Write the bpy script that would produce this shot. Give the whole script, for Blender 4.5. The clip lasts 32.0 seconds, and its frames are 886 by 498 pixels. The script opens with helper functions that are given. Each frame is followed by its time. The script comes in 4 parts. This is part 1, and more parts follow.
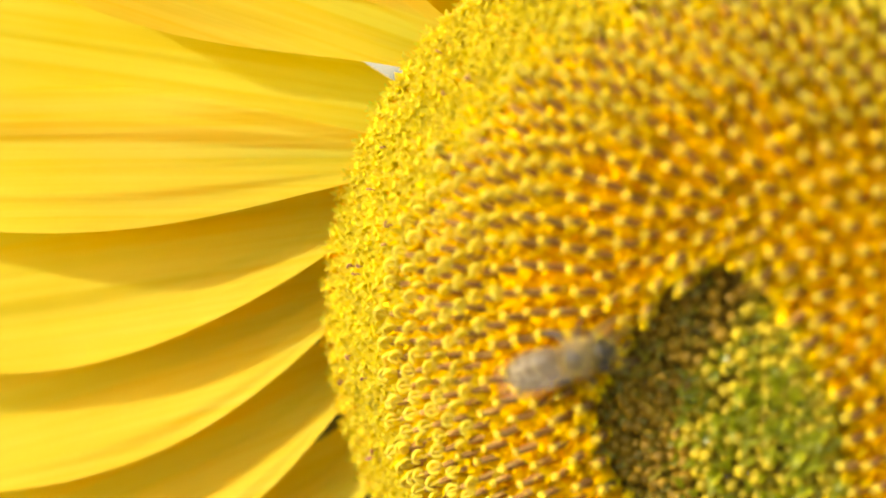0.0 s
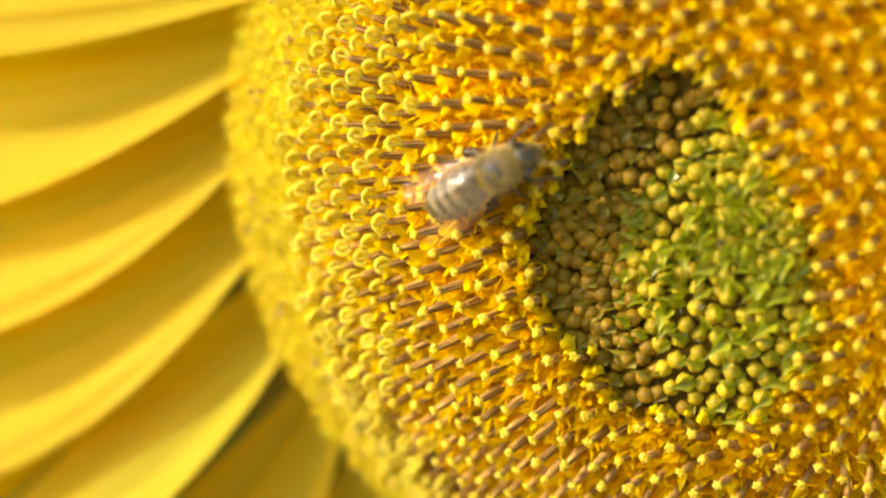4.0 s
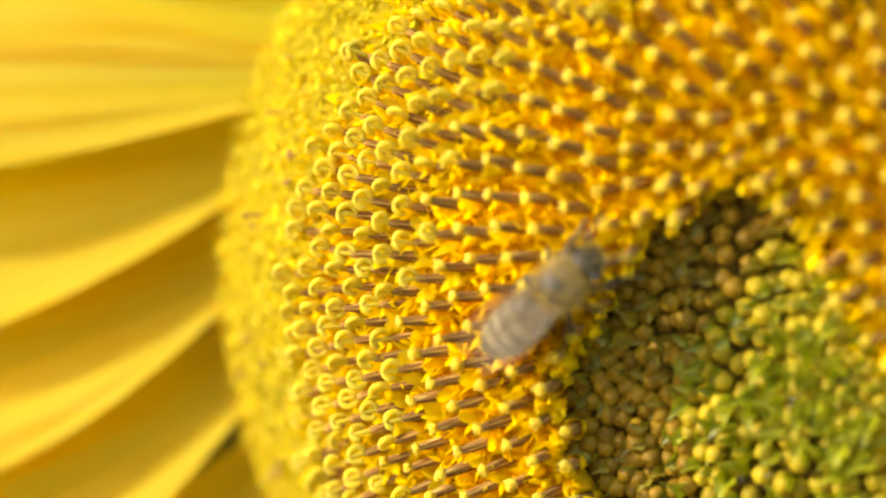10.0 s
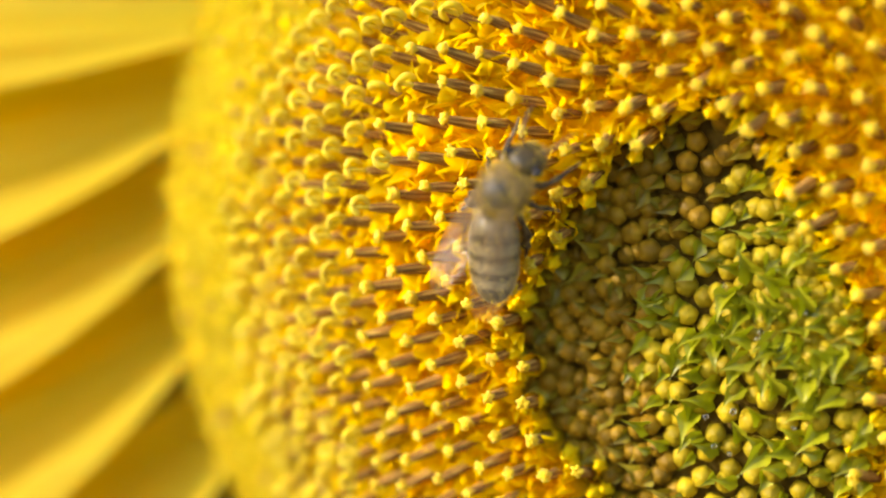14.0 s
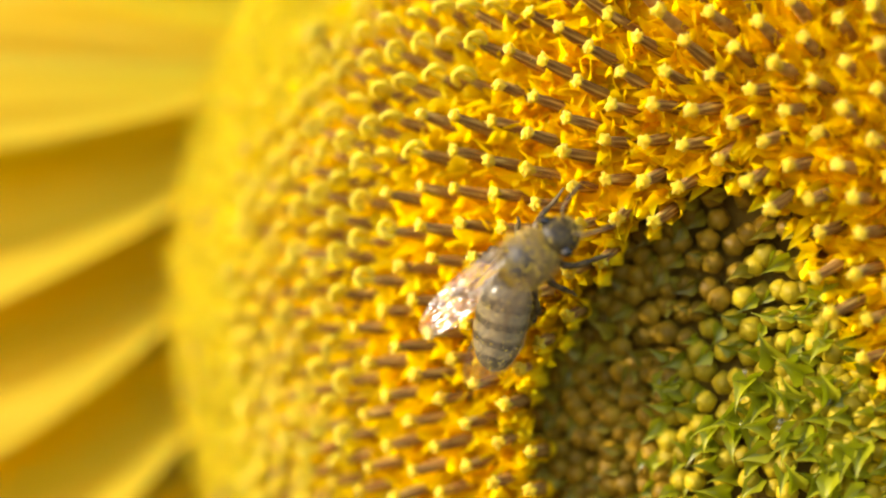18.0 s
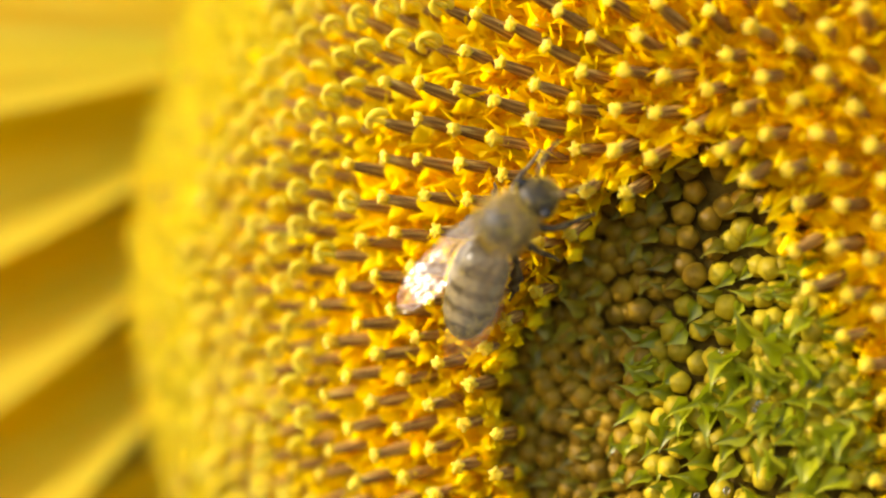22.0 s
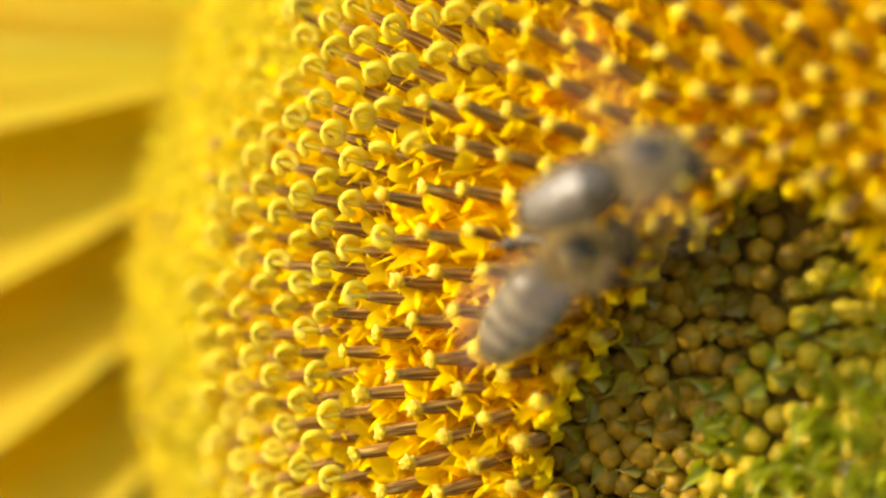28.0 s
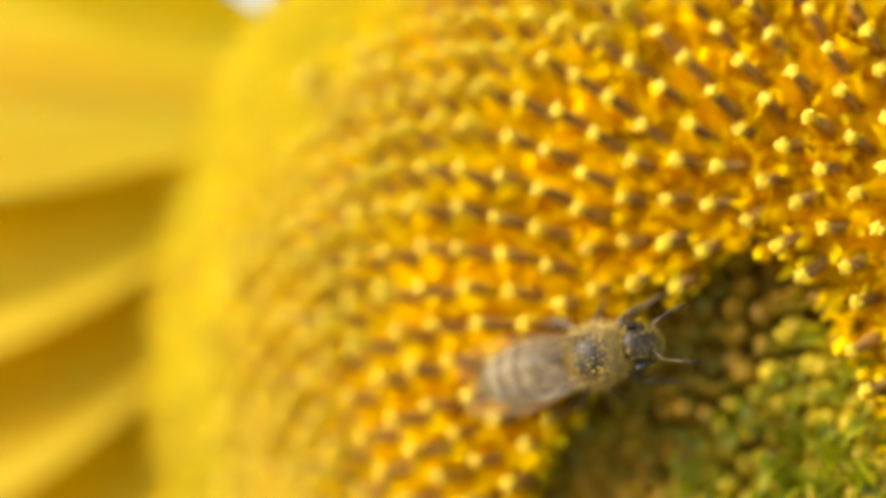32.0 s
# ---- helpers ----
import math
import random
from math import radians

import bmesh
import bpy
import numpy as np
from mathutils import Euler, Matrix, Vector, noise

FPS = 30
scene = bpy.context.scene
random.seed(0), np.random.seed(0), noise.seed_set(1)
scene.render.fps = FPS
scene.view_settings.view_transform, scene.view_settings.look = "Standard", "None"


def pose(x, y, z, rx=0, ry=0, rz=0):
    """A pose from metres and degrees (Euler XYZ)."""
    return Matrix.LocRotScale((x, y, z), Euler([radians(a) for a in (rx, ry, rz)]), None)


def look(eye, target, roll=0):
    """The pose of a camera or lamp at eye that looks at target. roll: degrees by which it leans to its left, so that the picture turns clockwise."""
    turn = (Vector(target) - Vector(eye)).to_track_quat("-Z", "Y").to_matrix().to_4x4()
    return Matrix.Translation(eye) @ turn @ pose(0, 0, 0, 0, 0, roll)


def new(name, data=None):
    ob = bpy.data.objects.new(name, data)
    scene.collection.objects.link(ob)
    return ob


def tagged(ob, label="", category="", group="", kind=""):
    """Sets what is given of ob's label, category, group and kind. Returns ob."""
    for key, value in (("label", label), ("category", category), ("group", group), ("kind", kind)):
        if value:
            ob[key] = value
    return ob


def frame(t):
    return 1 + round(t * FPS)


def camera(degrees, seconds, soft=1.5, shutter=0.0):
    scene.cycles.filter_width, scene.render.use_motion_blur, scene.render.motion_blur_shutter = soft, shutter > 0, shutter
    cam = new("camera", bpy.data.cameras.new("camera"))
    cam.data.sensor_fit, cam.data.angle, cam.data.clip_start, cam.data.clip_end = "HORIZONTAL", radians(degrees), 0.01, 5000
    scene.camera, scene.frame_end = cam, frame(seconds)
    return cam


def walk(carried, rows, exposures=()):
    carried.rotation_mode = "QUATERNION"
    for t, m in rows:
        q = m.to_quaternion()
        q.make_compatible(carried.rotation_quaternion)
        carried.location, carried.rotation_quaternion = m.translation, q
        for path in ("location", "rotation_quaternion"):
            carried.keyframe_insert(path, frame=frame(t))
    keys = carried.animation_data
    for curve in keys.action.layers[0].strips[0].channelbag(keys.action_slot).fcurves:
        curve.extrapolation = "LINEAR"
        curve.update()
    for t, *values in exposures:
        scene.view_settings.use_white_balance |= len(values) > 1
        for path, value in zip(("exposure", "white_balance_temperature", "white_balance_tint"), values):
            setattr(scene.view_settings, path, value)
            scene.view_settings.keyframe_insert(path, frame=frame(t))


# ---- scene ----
cam = camera(21, 32.0, soft=2.1, shutter=0.0)
PATH = [
    (0.0, pose(-0.01634, -0.25929, 1.53126, 84.568, 0.800, -2.050)), (0.5, pose(-0.01715, -0.25859, 1.52982, 84.888, 0.502, -1.668)),
    (1.0, pose(-0.01494, -0.25735, 1.52676, 85.091, 0.417, -1.571)), (1.5, pose(-0.01218, -0.25498, 1.52302, 85.158, 0.424, -1.720)),
    (2.0, pose(-0.00971, -0.25143, 1.51879, 85.023, 0.597, -1.747)), (2.5, pose(-0.00866, -0.24681, 1.51527, 84.943, 0.909, -1.732)),
    (4.5, pose(-0.00412, -0.22387, 1.50612, 85.760, 1.962, -1.055)), (5.0, pose(-0.00644, -0.21914, 1.50521, 86.123, 2.048, -0.278)),
    (5.5, pose(-0.00756, -0.21621, 1.50235, 86.671, 2.139, -0.174)), (6.0, pose(-0.00518, -0.21365, 1.50283, 86.452, 2.225, -0.269)),
    (6.5, pose(-0.00053, -0.21161, 1.50596, 86.605, 2.089, -0.495)), (7.0, pose(0.00189, -0.20943, 1.50592, 87.352, 1.932, -0.283)),
    (7.5, pose(0.00110, -0.20842, 1.50510, 87.342, 1.883, -0.422)), (8.0, pose(-0.00145, -0.20772, 1.50390, 87.542, 1.835, -0.551)),
    (8.5, pose(-0.00378, -0.20584, 1.50575, 87.584, 1.749, -0.370)), (9.0, pose(-0.00444, -0.20347, 1.50674, 88.456, 1.572, -0.247)),
    (9.5, pose(-0.00374, -0.20017, 1.50614, 89.131, 1.102, -0.190)), (10.0, pose(-0.00193, -0.19766, 1.50602, 88.736, 0.985, -0.216)),
    (10.5, pose(-0.00186, -0.19680, 1.50619, 88.550, 1.120, -0.201)), (11.0, pose(-0.00368, -0.19638, 1.50510, 89.092, 0.708, -0.361)),
    (11.5, pose(-0.00375, -0.19597, 1.50504, 89.453, 0.253, -0.432)), (12.0, pose(-0.00255, -0.19499, 1.50525, 89.564, 0.561, -0.608)),
    (12.5, pose(-0.00243, -0.19437, 1.50351, 89.839, 0.698, -0.796)), (13.0, pose(-0.00049, -0.19287, 1.50269, 89.533, 0.729, -0.617)),
    (13.5, pose(-0.00146, -0.19180, 1.49987, 89.557, 0.775, -1.060)), (15.5, pose(0.00334, -0.18547, 1.49561, 90.597, -0.053, 0.610)),
    (16.0, pose(0.00310, -0.18445, 1.49778, 90.892, -0.169, 0.951)), (16.5, pose(0.00154, -0.18354, 1.50013, 90.940, -0.240, 0.885)),
    (17.0, pose(0.00182, -0.18305, 1.49995, 91.292, -0.516, 0.948)), (17.5, pose(0.00142, -0.18225, 1.49872, 91.383, -0.685, 0.428)),
    (18.0, pose(0.00365, -0.18225, 1.49702, 91.663, -0.748, 0.710)), (18.5, pose(0.00604, -0.18321, 1.49652, 91.794, -0.778, 0.974)),
    (19.0, pose(0.00782, -0.18377, 1.49724, 91.651, -0.822, 1.126)), (19.5, pose(0.00858, -0.18381, 1.49713, 91.524, -0.838, 1.060)),
    (20.0, pose(0.00939, -0.18243, 1.49646, 91.377, -0.782, 0.979)), (20.5, pose(0.01036, -0.18031, 1.49588, 91.212, -0.714, 1.221)),
    (21.0, pose(0.01020, -0.17794, 1.49548, 91.287, -0.762, 1.392)), (21.5, pose(0.00854, -0.17673, 1.49505, 91.640, -0.887, 1.205)),
    (22.0, pose(0.00747, -0.17515, 1.49410, 92.150, -1.033, 1.206)), (22.5, pose(0.00766, -0.17263, 1.49299, 92.480, -1.137, 1.237)),
    (23.0, pose(0.00728, -0.17013, 1.49329, 92.447, -1.010, 1.210)), (23.5, pose(0.00674, -0.16832, 1.49387, 92.515, -1.056, 1.121)),
    (24.0, pose(0.00802, -0.16622, 1.49359, 92.753, -1.130, 1.275)), (24.5, pose(0.00868, -0.16434, 1.49515, 92.487, -1.040, 1.678)),
    (25.0, pose(0.00810, -0.16223, 1.49461, 93.036, -1.212, 2.188)), (25.5, pose(0.00726, -0.16034, 1.49378, 93.448, -1.457, 2.512)),
    (27.5, pose(0.00007, -0.15697, 1.49744, 92.477, -1.021, 0.081)), (28.0, pose(0.00029, -0.15719, 1.49746, 92.043, -0.987, -0.387)),
    (28.5, pose(0.00078, -0.15885, 1.49811, 91.404, -0.871, -0.618)), (29.0, pose(0.00011, -0.16056, 1.49808, 91.534, -0.824, -0.813)),
    (29.5, pose(0.00023, -0.16256, 1.49845, 92.086, -1.074, -0.710)), (30.0, pose(-0.00106, -0.16450, 1.49825, 93.458, -1.517, -1.153)),
    (30.5, pose(-0.00025, -0.16638, 1.49947, 93.736, -1.915, -0.685)), (31.0, pose(-0.00101, -0.16717, 1.49796, 94.190, -2.076, -0.784)),
    (31.5, pose(-0.00038, -0.16843, 1.49874, 93.378, -1.877, -0.483)), (32.0, pose(0.00331, -0.16891, 1.49680, 93.450, -1.785, 0.663)),
]
EXPOSURES = [(0.0, 1.58, 7400, 10), (12.0, 1.52, 7400, 10), (23.0, 1.46, 7400, 10), (32.0, 1.43, 7400, 10)]
walk(cam, PATH, EXPOSURES)
FOCUS = new("focus_point")
cam.data.dof.use_dof = True
cam.data.dof.focus_object = FOCUS
cam.data.dof.aperture_fstop = 7.2

# ---- light ----
SUN_TO = Vector((-0.85, -0.33, 0.41)).normalized()
sun_data = bpy.data.lights.new("sun", "SUN")
sun_data.energy, sun_data.angle, sun_data.color = 1.87, radians(0.55), (1.0, 0.95, 0.86)
sun = new("sun", sun_data)
sun.matrix_world = look((-1.0, -1.0, 3.0), Vector((-1.0, -1.0, 3.0)) - SUN_TO)
world = bpy.data.worlds.new("sky")
scene.world = world
world.use_nodes = True
wn = world.node_tree.nodes
sky = wn.new("ShaderNodeTexSky")
sky.sky_type, sky.sun_disc = "NISHITA", False
sky.sun_elevation = math.asin(SUN_TO.z)
sky.sun_rotation = math.atan2(SUN_TO.x, SUN_TO.y)
world.node_tree.links.new(sky.outputs[0], wn["Background"].inputs[0])
wn["Background"].inputs[1].default_value = 0.15

# ---- materials ----
MM = 0.001


class Mat:
    """A node material with a Principled shader and short ways to add to it."""

    def __init__(self, name, rough=0.5, spec=0.4):
        self.m = bpy.data.materials.new(name)
        self.m.use_nodes = True
        self.t = self.m.node_tree
        self.b = self.t.nodes["Principled BSDF"]
        self.b.inputs["Roughness"].default_value = rough
        self.b.inputs["Specular IOR Level"].default_value = spec

    def node(self, kind, **values):
        n = self.t.nodes.new(kind)
        for k, v in values.items():
            n.inputs[k].default_value = v
        return n

    def link(self, a, b):
        self.t.links.new(a, b)

    def coords(self, scale=(1, 1, 1)):
        tc, mp = self.node("ShaderNodeTexCoord"), self.node("ShaderNodeMapping")
        mp.inputs["Scale"].default_value = scale
        self.link(tc.outputs["Object"], mp.inputs["Vector"])
        return mp.outputs["Vector"]

    def noise(self, scale, detail=3.0, stretch=(1, 1, 1)):
        n = self.node("ShaderNodeTexNoise", Scale=scale, Detail=detail)
        self.link(self.coords(stretch), n.inputs["Vector"])
        return n.outputs["Fac"]

    def ramp(self, fac, *stops):
        r = self.node("ShaderNodeValToRGB")
        el = r.color_ramp.elements
        while len(el) < len(stops):
            el.new(0.5)
        for e, (p, c) in zip(el, stops):
            e.position, e.color = p, (*c, 1.0)
        self.link(fac, r.inputs["Fac"])
        return r.outputs["Color"]

    def mix(self, fac, a, b, mode="MIX"):
        n = self.t.nodes.new("ShaderNodeMix")
        n.data_type, n.blend_type = "RGBA", mode
        for value, slot in ((fac, n.inputs[0]), (a, n.inputs[6]), (b, n.inputs[7])):
            if isinstance(value, bpy.types.NodeSocket):
                self.link(value, slot)
            else:
                slot.default_value = value if slot.type == "VALUE" else (*value, 1.0)
        return n.outputs[2]

    def vary(self, colour, amount=0.25, random_from="object"):
        """Lightness and hue that change from piece to piece."""
        if random_from == "object":
            r = self.node("ShaderNodeObjectInfo").outputs["Random"]
        else:
            r = self.node("ShaderNodeNewGeometry").outputs["Random Per Island"]
        hsv = self.node("ShaderNodeHueSaturation")
        mr = self.node("ShaderNodeMapRange")
        mr.inputs["To Min"].default_value, mr.inputs["To Max"].default_value = 1 - amount, 1 + amount
        self.link(r, mr.inputs["Value"])
        self.link(mr.outputs[0], hsv.inputs["Value"])
        self.link(colour, hsv.inputs["Color"])
        return hsv.outputs["Color"]

    def colour(self, socket):
        self.col = socket
        self.link(socket, self.b.inputs["Base Color"])
        return self

    def bump(self, height, strength=0.4, distance=0.0003):
        n = self.node("ShaderNodeBump", Strength=strength, Distance=distance)
        self.link(height, n.inputs["Height"])
        self.link(n.outputs[0], self.b.inputs["Normal"])
        return self

    def translucent(self, amount, tint):
        """Thin plant tissue: part of the light passes through."""
        tr = self.node("ShaderNodeBsdfTranslucent")
        self.link(self.mix(1.0, self.col, tint, "MULTIPLY"), tr.inputs["Color"])
        mx = self.node("ShaderNodeMixShader")
        mx.inputs[0].default_value = amount
        self.link(self.b.outputs[0], mx.inputs[1])
        self.link(tr.outputs[0], mx.inputs[2])
        self.link(mx.outputs[0], self.t.nodes["Material Output"].inputs["Surface"])
        return self


def floret_yellow(name, dark, light, tint, random_from, rough=0.55, trans=0.42, flesh=0.8):
    m = Mat(name, rough, 0.12)
    base = m.ramp(m.noise(700, 4), (0.3, dark), (0.7, light))
    m.colour(m.vary(base, 0.14, random_from))
    m.bump(m.noise(3000, 2), 0.25, 0.00008)
    m.b.inputs["Subsurface Weight"].default_value = flesh
    m.b.inputs["Subsurface Radius"].default_value = (1.0, 0.88, 0.4)
    m.b.inputs["Subsurface Scale"].default_value = 0.0015
    return m.translucent(trans, tint).m


mat_petal = Mat("petal_yellow", 0.6, 0.15)
vein = mat_petal.mix(0.5, mat_petal.noise(1.0, 5, (9, 330, 9)), mat_petal.noise(1.0, 4, (14, 1300, 14)))
blotch = mat_petal.noise(60, 3)
mat_petal.colour(mat_petal.mix(0.35, mat_petal.ramp(vein, (0.40, (0.87, 0.72, 0.016)), (0.58, (0.93, 0.89, 0.11))),
                               mat_petal.ramp(blotch, (0.3, (0.86, 0.72, 0.02)), (0.7, (0.92, 0.87, 0.10)))))
mat_petal.bump(vein, 0.75, 0.0008)
mat_petal.translucent(0.70, (1.0, 0.52, 0.012))
M_PETAL = mat_petal.m
YEL = ((0.95, 0.72, 0.012), (0.97, 0.80, 0.026))
M_COROLLA = floret_yellow("corolla_yellow", *YEL, (1.0, 0.92, 0.6), "object", 0.6, 0.66)
M_COROLLA_ISLE = floret_yellow("corolla_yellow_many", *YEL, (1.0, 0.92, 0.6), "island", 0.6, 0.66)
M_YOUNG = floret_yellow("young_corolla_yellow", (0.88, 0.57, 0.008), (0.92, 0.66, 0.015), (1.0, 0.8, 0.4), "object", 0.6, 0.15, 0.15)
LEMON = ((0.87, 0.655, 0.016), (0.91, 0.75, 0.04))
M_LEMON = floret_yellow("mature_corolla_yellow", *LEMON, (1.0, 0.95, 0.6), "object", 0.6, 0.60)
M_LEMON_ISLE = floret_yellow("mature_corolla_yellow_many", *LEMON, (1.0, 0.95, 0.6), "island", 0.6, 0.60)
SPENT = ((0.73, 0.615, 0.03), (0.82, 0.74, 0.08))
M_SPENT = floret_yellow("spent_yellow", *SPENT, (1.0, 0.97, 0.6), "object", 0.6, 0.6)
M_SPENT_ISLE = floret_yellow("spent_yellow_many", *SPENT, (1.0, 0.97, 0.6), "island", 0.6, 0.6)
STIG = ((0.72, 0.55, 0.032), (0.81, 0.66, 0.085))
M_STIGMA = floret_yellow("stigma_pale_yellow", *STIG, (1.0, 0.85, 0.5), "object", 0.7, 0.35)
POLL = ((0.53, 0.33, 0.014), (0.69, 0.48, 0.045))
M_POLLEN = floret_yellow("pollen_yellow", *POLL, (1.0, 0.8, 0.5), "object", 0.85, 0.1)


def tube_brown(name, random_from):
    """Brown anthers with fine pale seams along them."""
    m = Mat(name, 0.75, 0.05)
    grain = m.noise(1.0, 2, (5200, 5200, 60))
    m.colour(m.vary(m.ramp(grain, (0.38, (0.215, 0.095, 0.026)), (0.52, (0.41, 0.22, 0.055)), (0.62, (0.67, 0.43, 0.11))), 0.18, random_from))
    return m.bump(grain, 0.5, 0.00012).m


M_TUBE = tube_brown("anther_brown", "object")
mtm = Mat("anther_brown_many", 0.75, 0.05)
M_TUBE_MANY = mtm.colour(mtm.vary(mtm.ramp(mtm.noise(1600, 3), (0.3, (0.27, 0.125, 0.034)), (0.7, (0.53, 0.31, 0.08))), 0.2, "island")).m


def bud_material(name, dark, light):
    m = Mat(name, 0.5, 0.16)
    m.colour(m.vary(m.ramp(m.noise(450, 3), (0.3, dark), (0.7, light)), 0.28))
    return m.bump(m.noise(2500, 3), 0.4, 0.00008).m


M_BUD = bud_material("bud_gold", (0.275, 0.197, 0.009), (0.445, 0.33, 0.016))
# outer buds: browner, and darkened to hold the shade along the left edge
M_BUD_OUTER_SHADED = bud_material("bud_brown_shaded", (0.155, 0.085, 0.006), (0.31, 0.182, 0.011))
mg = Mat("bract_green", 0.28, 0.5)
mg.colour(mg.vary(mg.ramp(mg.noise(1.0, 3, (300, 900, 300)), (0.3, (0.25, 0.25, 0.008)), (0.7, (0.43, 0.41, 0.02))), 0.25))
M_BRACT = mg.bump(mg.noise(1500, 3), 0.25, 0.0001).translucent(0.35, (0.8, 1.0, 0.4)).m
mk = Mat("scale_olive", 0.4, 0.35)
mk.colour(mk.vary(mk.ramp(mk.noise(1.0, 3, (300, 900, 300)), (0.3, (0.17, 0.125, 0.008)), (0.7, (0.33, 0.26, 0.016))), 0.3))
M_SCALE = mk.translucent(0.2, (0.9, 1.0, 0.4)).m
mo = Mat("receptacle_orange", 0.8, 0.2)
M_RECEPT = mo.colour(mo.ramp(mo.noise(500, 4), (0.3, (0.74, 0.42, 0.006)), (0.7, (0.88, 0.56, 0.012)))).bump(mo.noise(900, 3), 0.6, 0.0005).m
ml = Mat("leaf_green", 0.5, 0.4)
ml.colour(ml.vary(ml.ramp(ml.noise(70, 5), (0.3, (0.035, 0.075, 0.02)), (0.7, (0.08, 0.14, 0.035))), 0.2))
M_LEAF = ml.bump(ml.noise(160, 4), 0.6, 0.001).translucent(0.25, (0.9, 1.0, 0.3)).m
ms = Mat("sepal_green", 0.6, 0.3)
ms.colour(ms.ramp(ms.noise(1.0, 4, (40, 500, 40)), (0.3, (0.055, 0.085, 0.03)), (0.7, (0.14, 0.18, 0.07))))
M_SEPAL = ms.bump(ms.noise(800, 3), 0.5, 0.0003).m
msoil = Mat("soil", 0.95, 0.1)
msoil.colour(msoil.ramp(msoil.noise(4, 8), (0.3, (0.07, 0.05, 0.03)), (0.55, (0.16, 0.12, 0.07)), (0.75, (0.07, 0.10, 0.03))))
M_SOIL = msoil.bump(msoil.noise(30, 6), 0.8, 0.03).m

# ---- mesh builders ----
# A shape is (vertices, faces); shapes are joined with merge().


def merge(*shapes):
    vs, fs, k = [], [], 0
    for v, f in shapes:
        vs.append(np.asarray(v, float))
        fs.extend([tuple(i + k for i in q) for q in f])
        k += len(v)
    return np.concatenate(vs), fs


def moved(shape, m):
    v = np.asarray(shape[0], float)
    a = np.array(m)
    return v @ a[:3, :3].T + a[:3, 3], shape[1]


def sweep(path, radii, seg=8, close=True, flat=1.0):
    """A round tube along a path of points; radii give its taper."""
    path = [Vector(p) for p in path]
    vs, fs = [], []
    ref = None
    for i, p in enumerate(path):
        d = (path[min(i + 1, len(path) - 1)] - path[max(i - 1, 0)]).normalized()
        if ref is None:
            ref = d.orthogonal().normalized()
        ref = (ref - ref.dot(d) * d).normalized()
        side = d.cross(ref)
        for k in range(seg):
            a = 2 * math.pi * k / seg
            vs.append(p + radii[i] * (math.cos(a) * ref + flat * math.sin(a) * side))
    for i in range(len(path) - 1):
        for k in range(seg):
            j = (k + 1) % seg
            fs.append((i * seg + k, i * seg + j, (i + 1) * seg + j, (i + 1) * seg + k))
    if close:
        fs.append(tuple(reversed(range(seg))))
        fs.append(tuple(range((len(path) - 1) * seg, len(path) * seg)))
    return np.array([tuple(v) for v in vs]), fs


def lathe(profile, seg=10, ribs=0.0):
    """Rings of (radius, height) round z; ribs makes every second line stand back."""
    vs, fs = [], []
    for r, z in profile:
        for k in range(seg):
            a = 2 * math.pi * k / seg
            q = r * (1 - ribs * (k % 2))
            vs.append((q * math.cos(a), q * math.sin(a), z))
    for i in range(len(profile) - 1):
        for k in range(seg):
            j = (k + 1) % seg
            fs.append((i * seg + k, i * seg + j, (i + 1) * seg + j, (i + 1) * seg + k))
    fs.append(tuple(range((len(profile) - 1) * seg, len(profile) * seg)))
    return np.array(vs), fs


def blade(length, width, shape, nx=8, ny=4, lift=None, fold=0.0):
    """A leaf-like sheet along x. shape(s) gives the half width's share, lift(s) the height."""
    vs, fs = [], []
    for i in range(nx + 1):
        s = i / nx
        for j in range(ny + 1):
            e = 2 * j / ny - 1
            y = e * width / 2 * shape(s)
            vs.append((s * length, y, (lift(s) if lift else 0.0) + fold * abs(e) * width * shape(s)))
    for i in range(nx):
        for j in range(ny):
            a = i * (ny + 1) + j
            fs.append((a, a + 1, a + ny + 2, a + ny + 1))
    return np.array(vs), fs


def mesh_of(name, shape, material, smooth=True):
    me = bpy.data.meshes.new(name)
    me.from_pydata([tuple(v) for v in shape[0]], [], shape[1])
    me.materials.append(material)
    if smooth:
        me.polygons.foreach_set("use_smooth", [True] * len(me.polygons))
    me.update()
    return me


def part(name, mesh, parent, m=None, label="", kind=""):
    ob = new(name, mesh)
    ob.parent = parent
    if m is not None:
        ob.matrix_basis = m
    return tagged(ob, label=label, kind=kind)


def many(name, items, material):
    """One mesh out of (shape, matrix) pairs."""
    vs, loops, starts, totals, k, n = [], [], [], [], 0, 0
    for shape, m in items:
        a = np.array(m)
        vs.append(np.asarray(shape[0]) @ a[:3, :3].T + a[:3, 3])
        for f in shape[1]:
            starts.append(n)
            totals.append(len(f))
            loops.extend([i + k for i in f])
            n += len(f)
        k += len(shape[0])
    vs = np.concatenate(vs)
    me = bpy.data.meshes.new(name)
    me.vertices.add(len(vs))
    me.vertices.foreach_set("co", vs.ravel())
    me.loops.add(n)
    me.loops.foreach_set("vertex_index", loops)
    me.polygons.add(len(starts))
    me.polygons.foreach_set("loop_start", starts)
    me.polygons.foreach_set("loop_total", totals)
    me.polygons.foreach_set("use_smooth", [True] * len(starts))
    me.materials.append(material)
    me.update(calc_edges=True)
    me.validate()
    return me


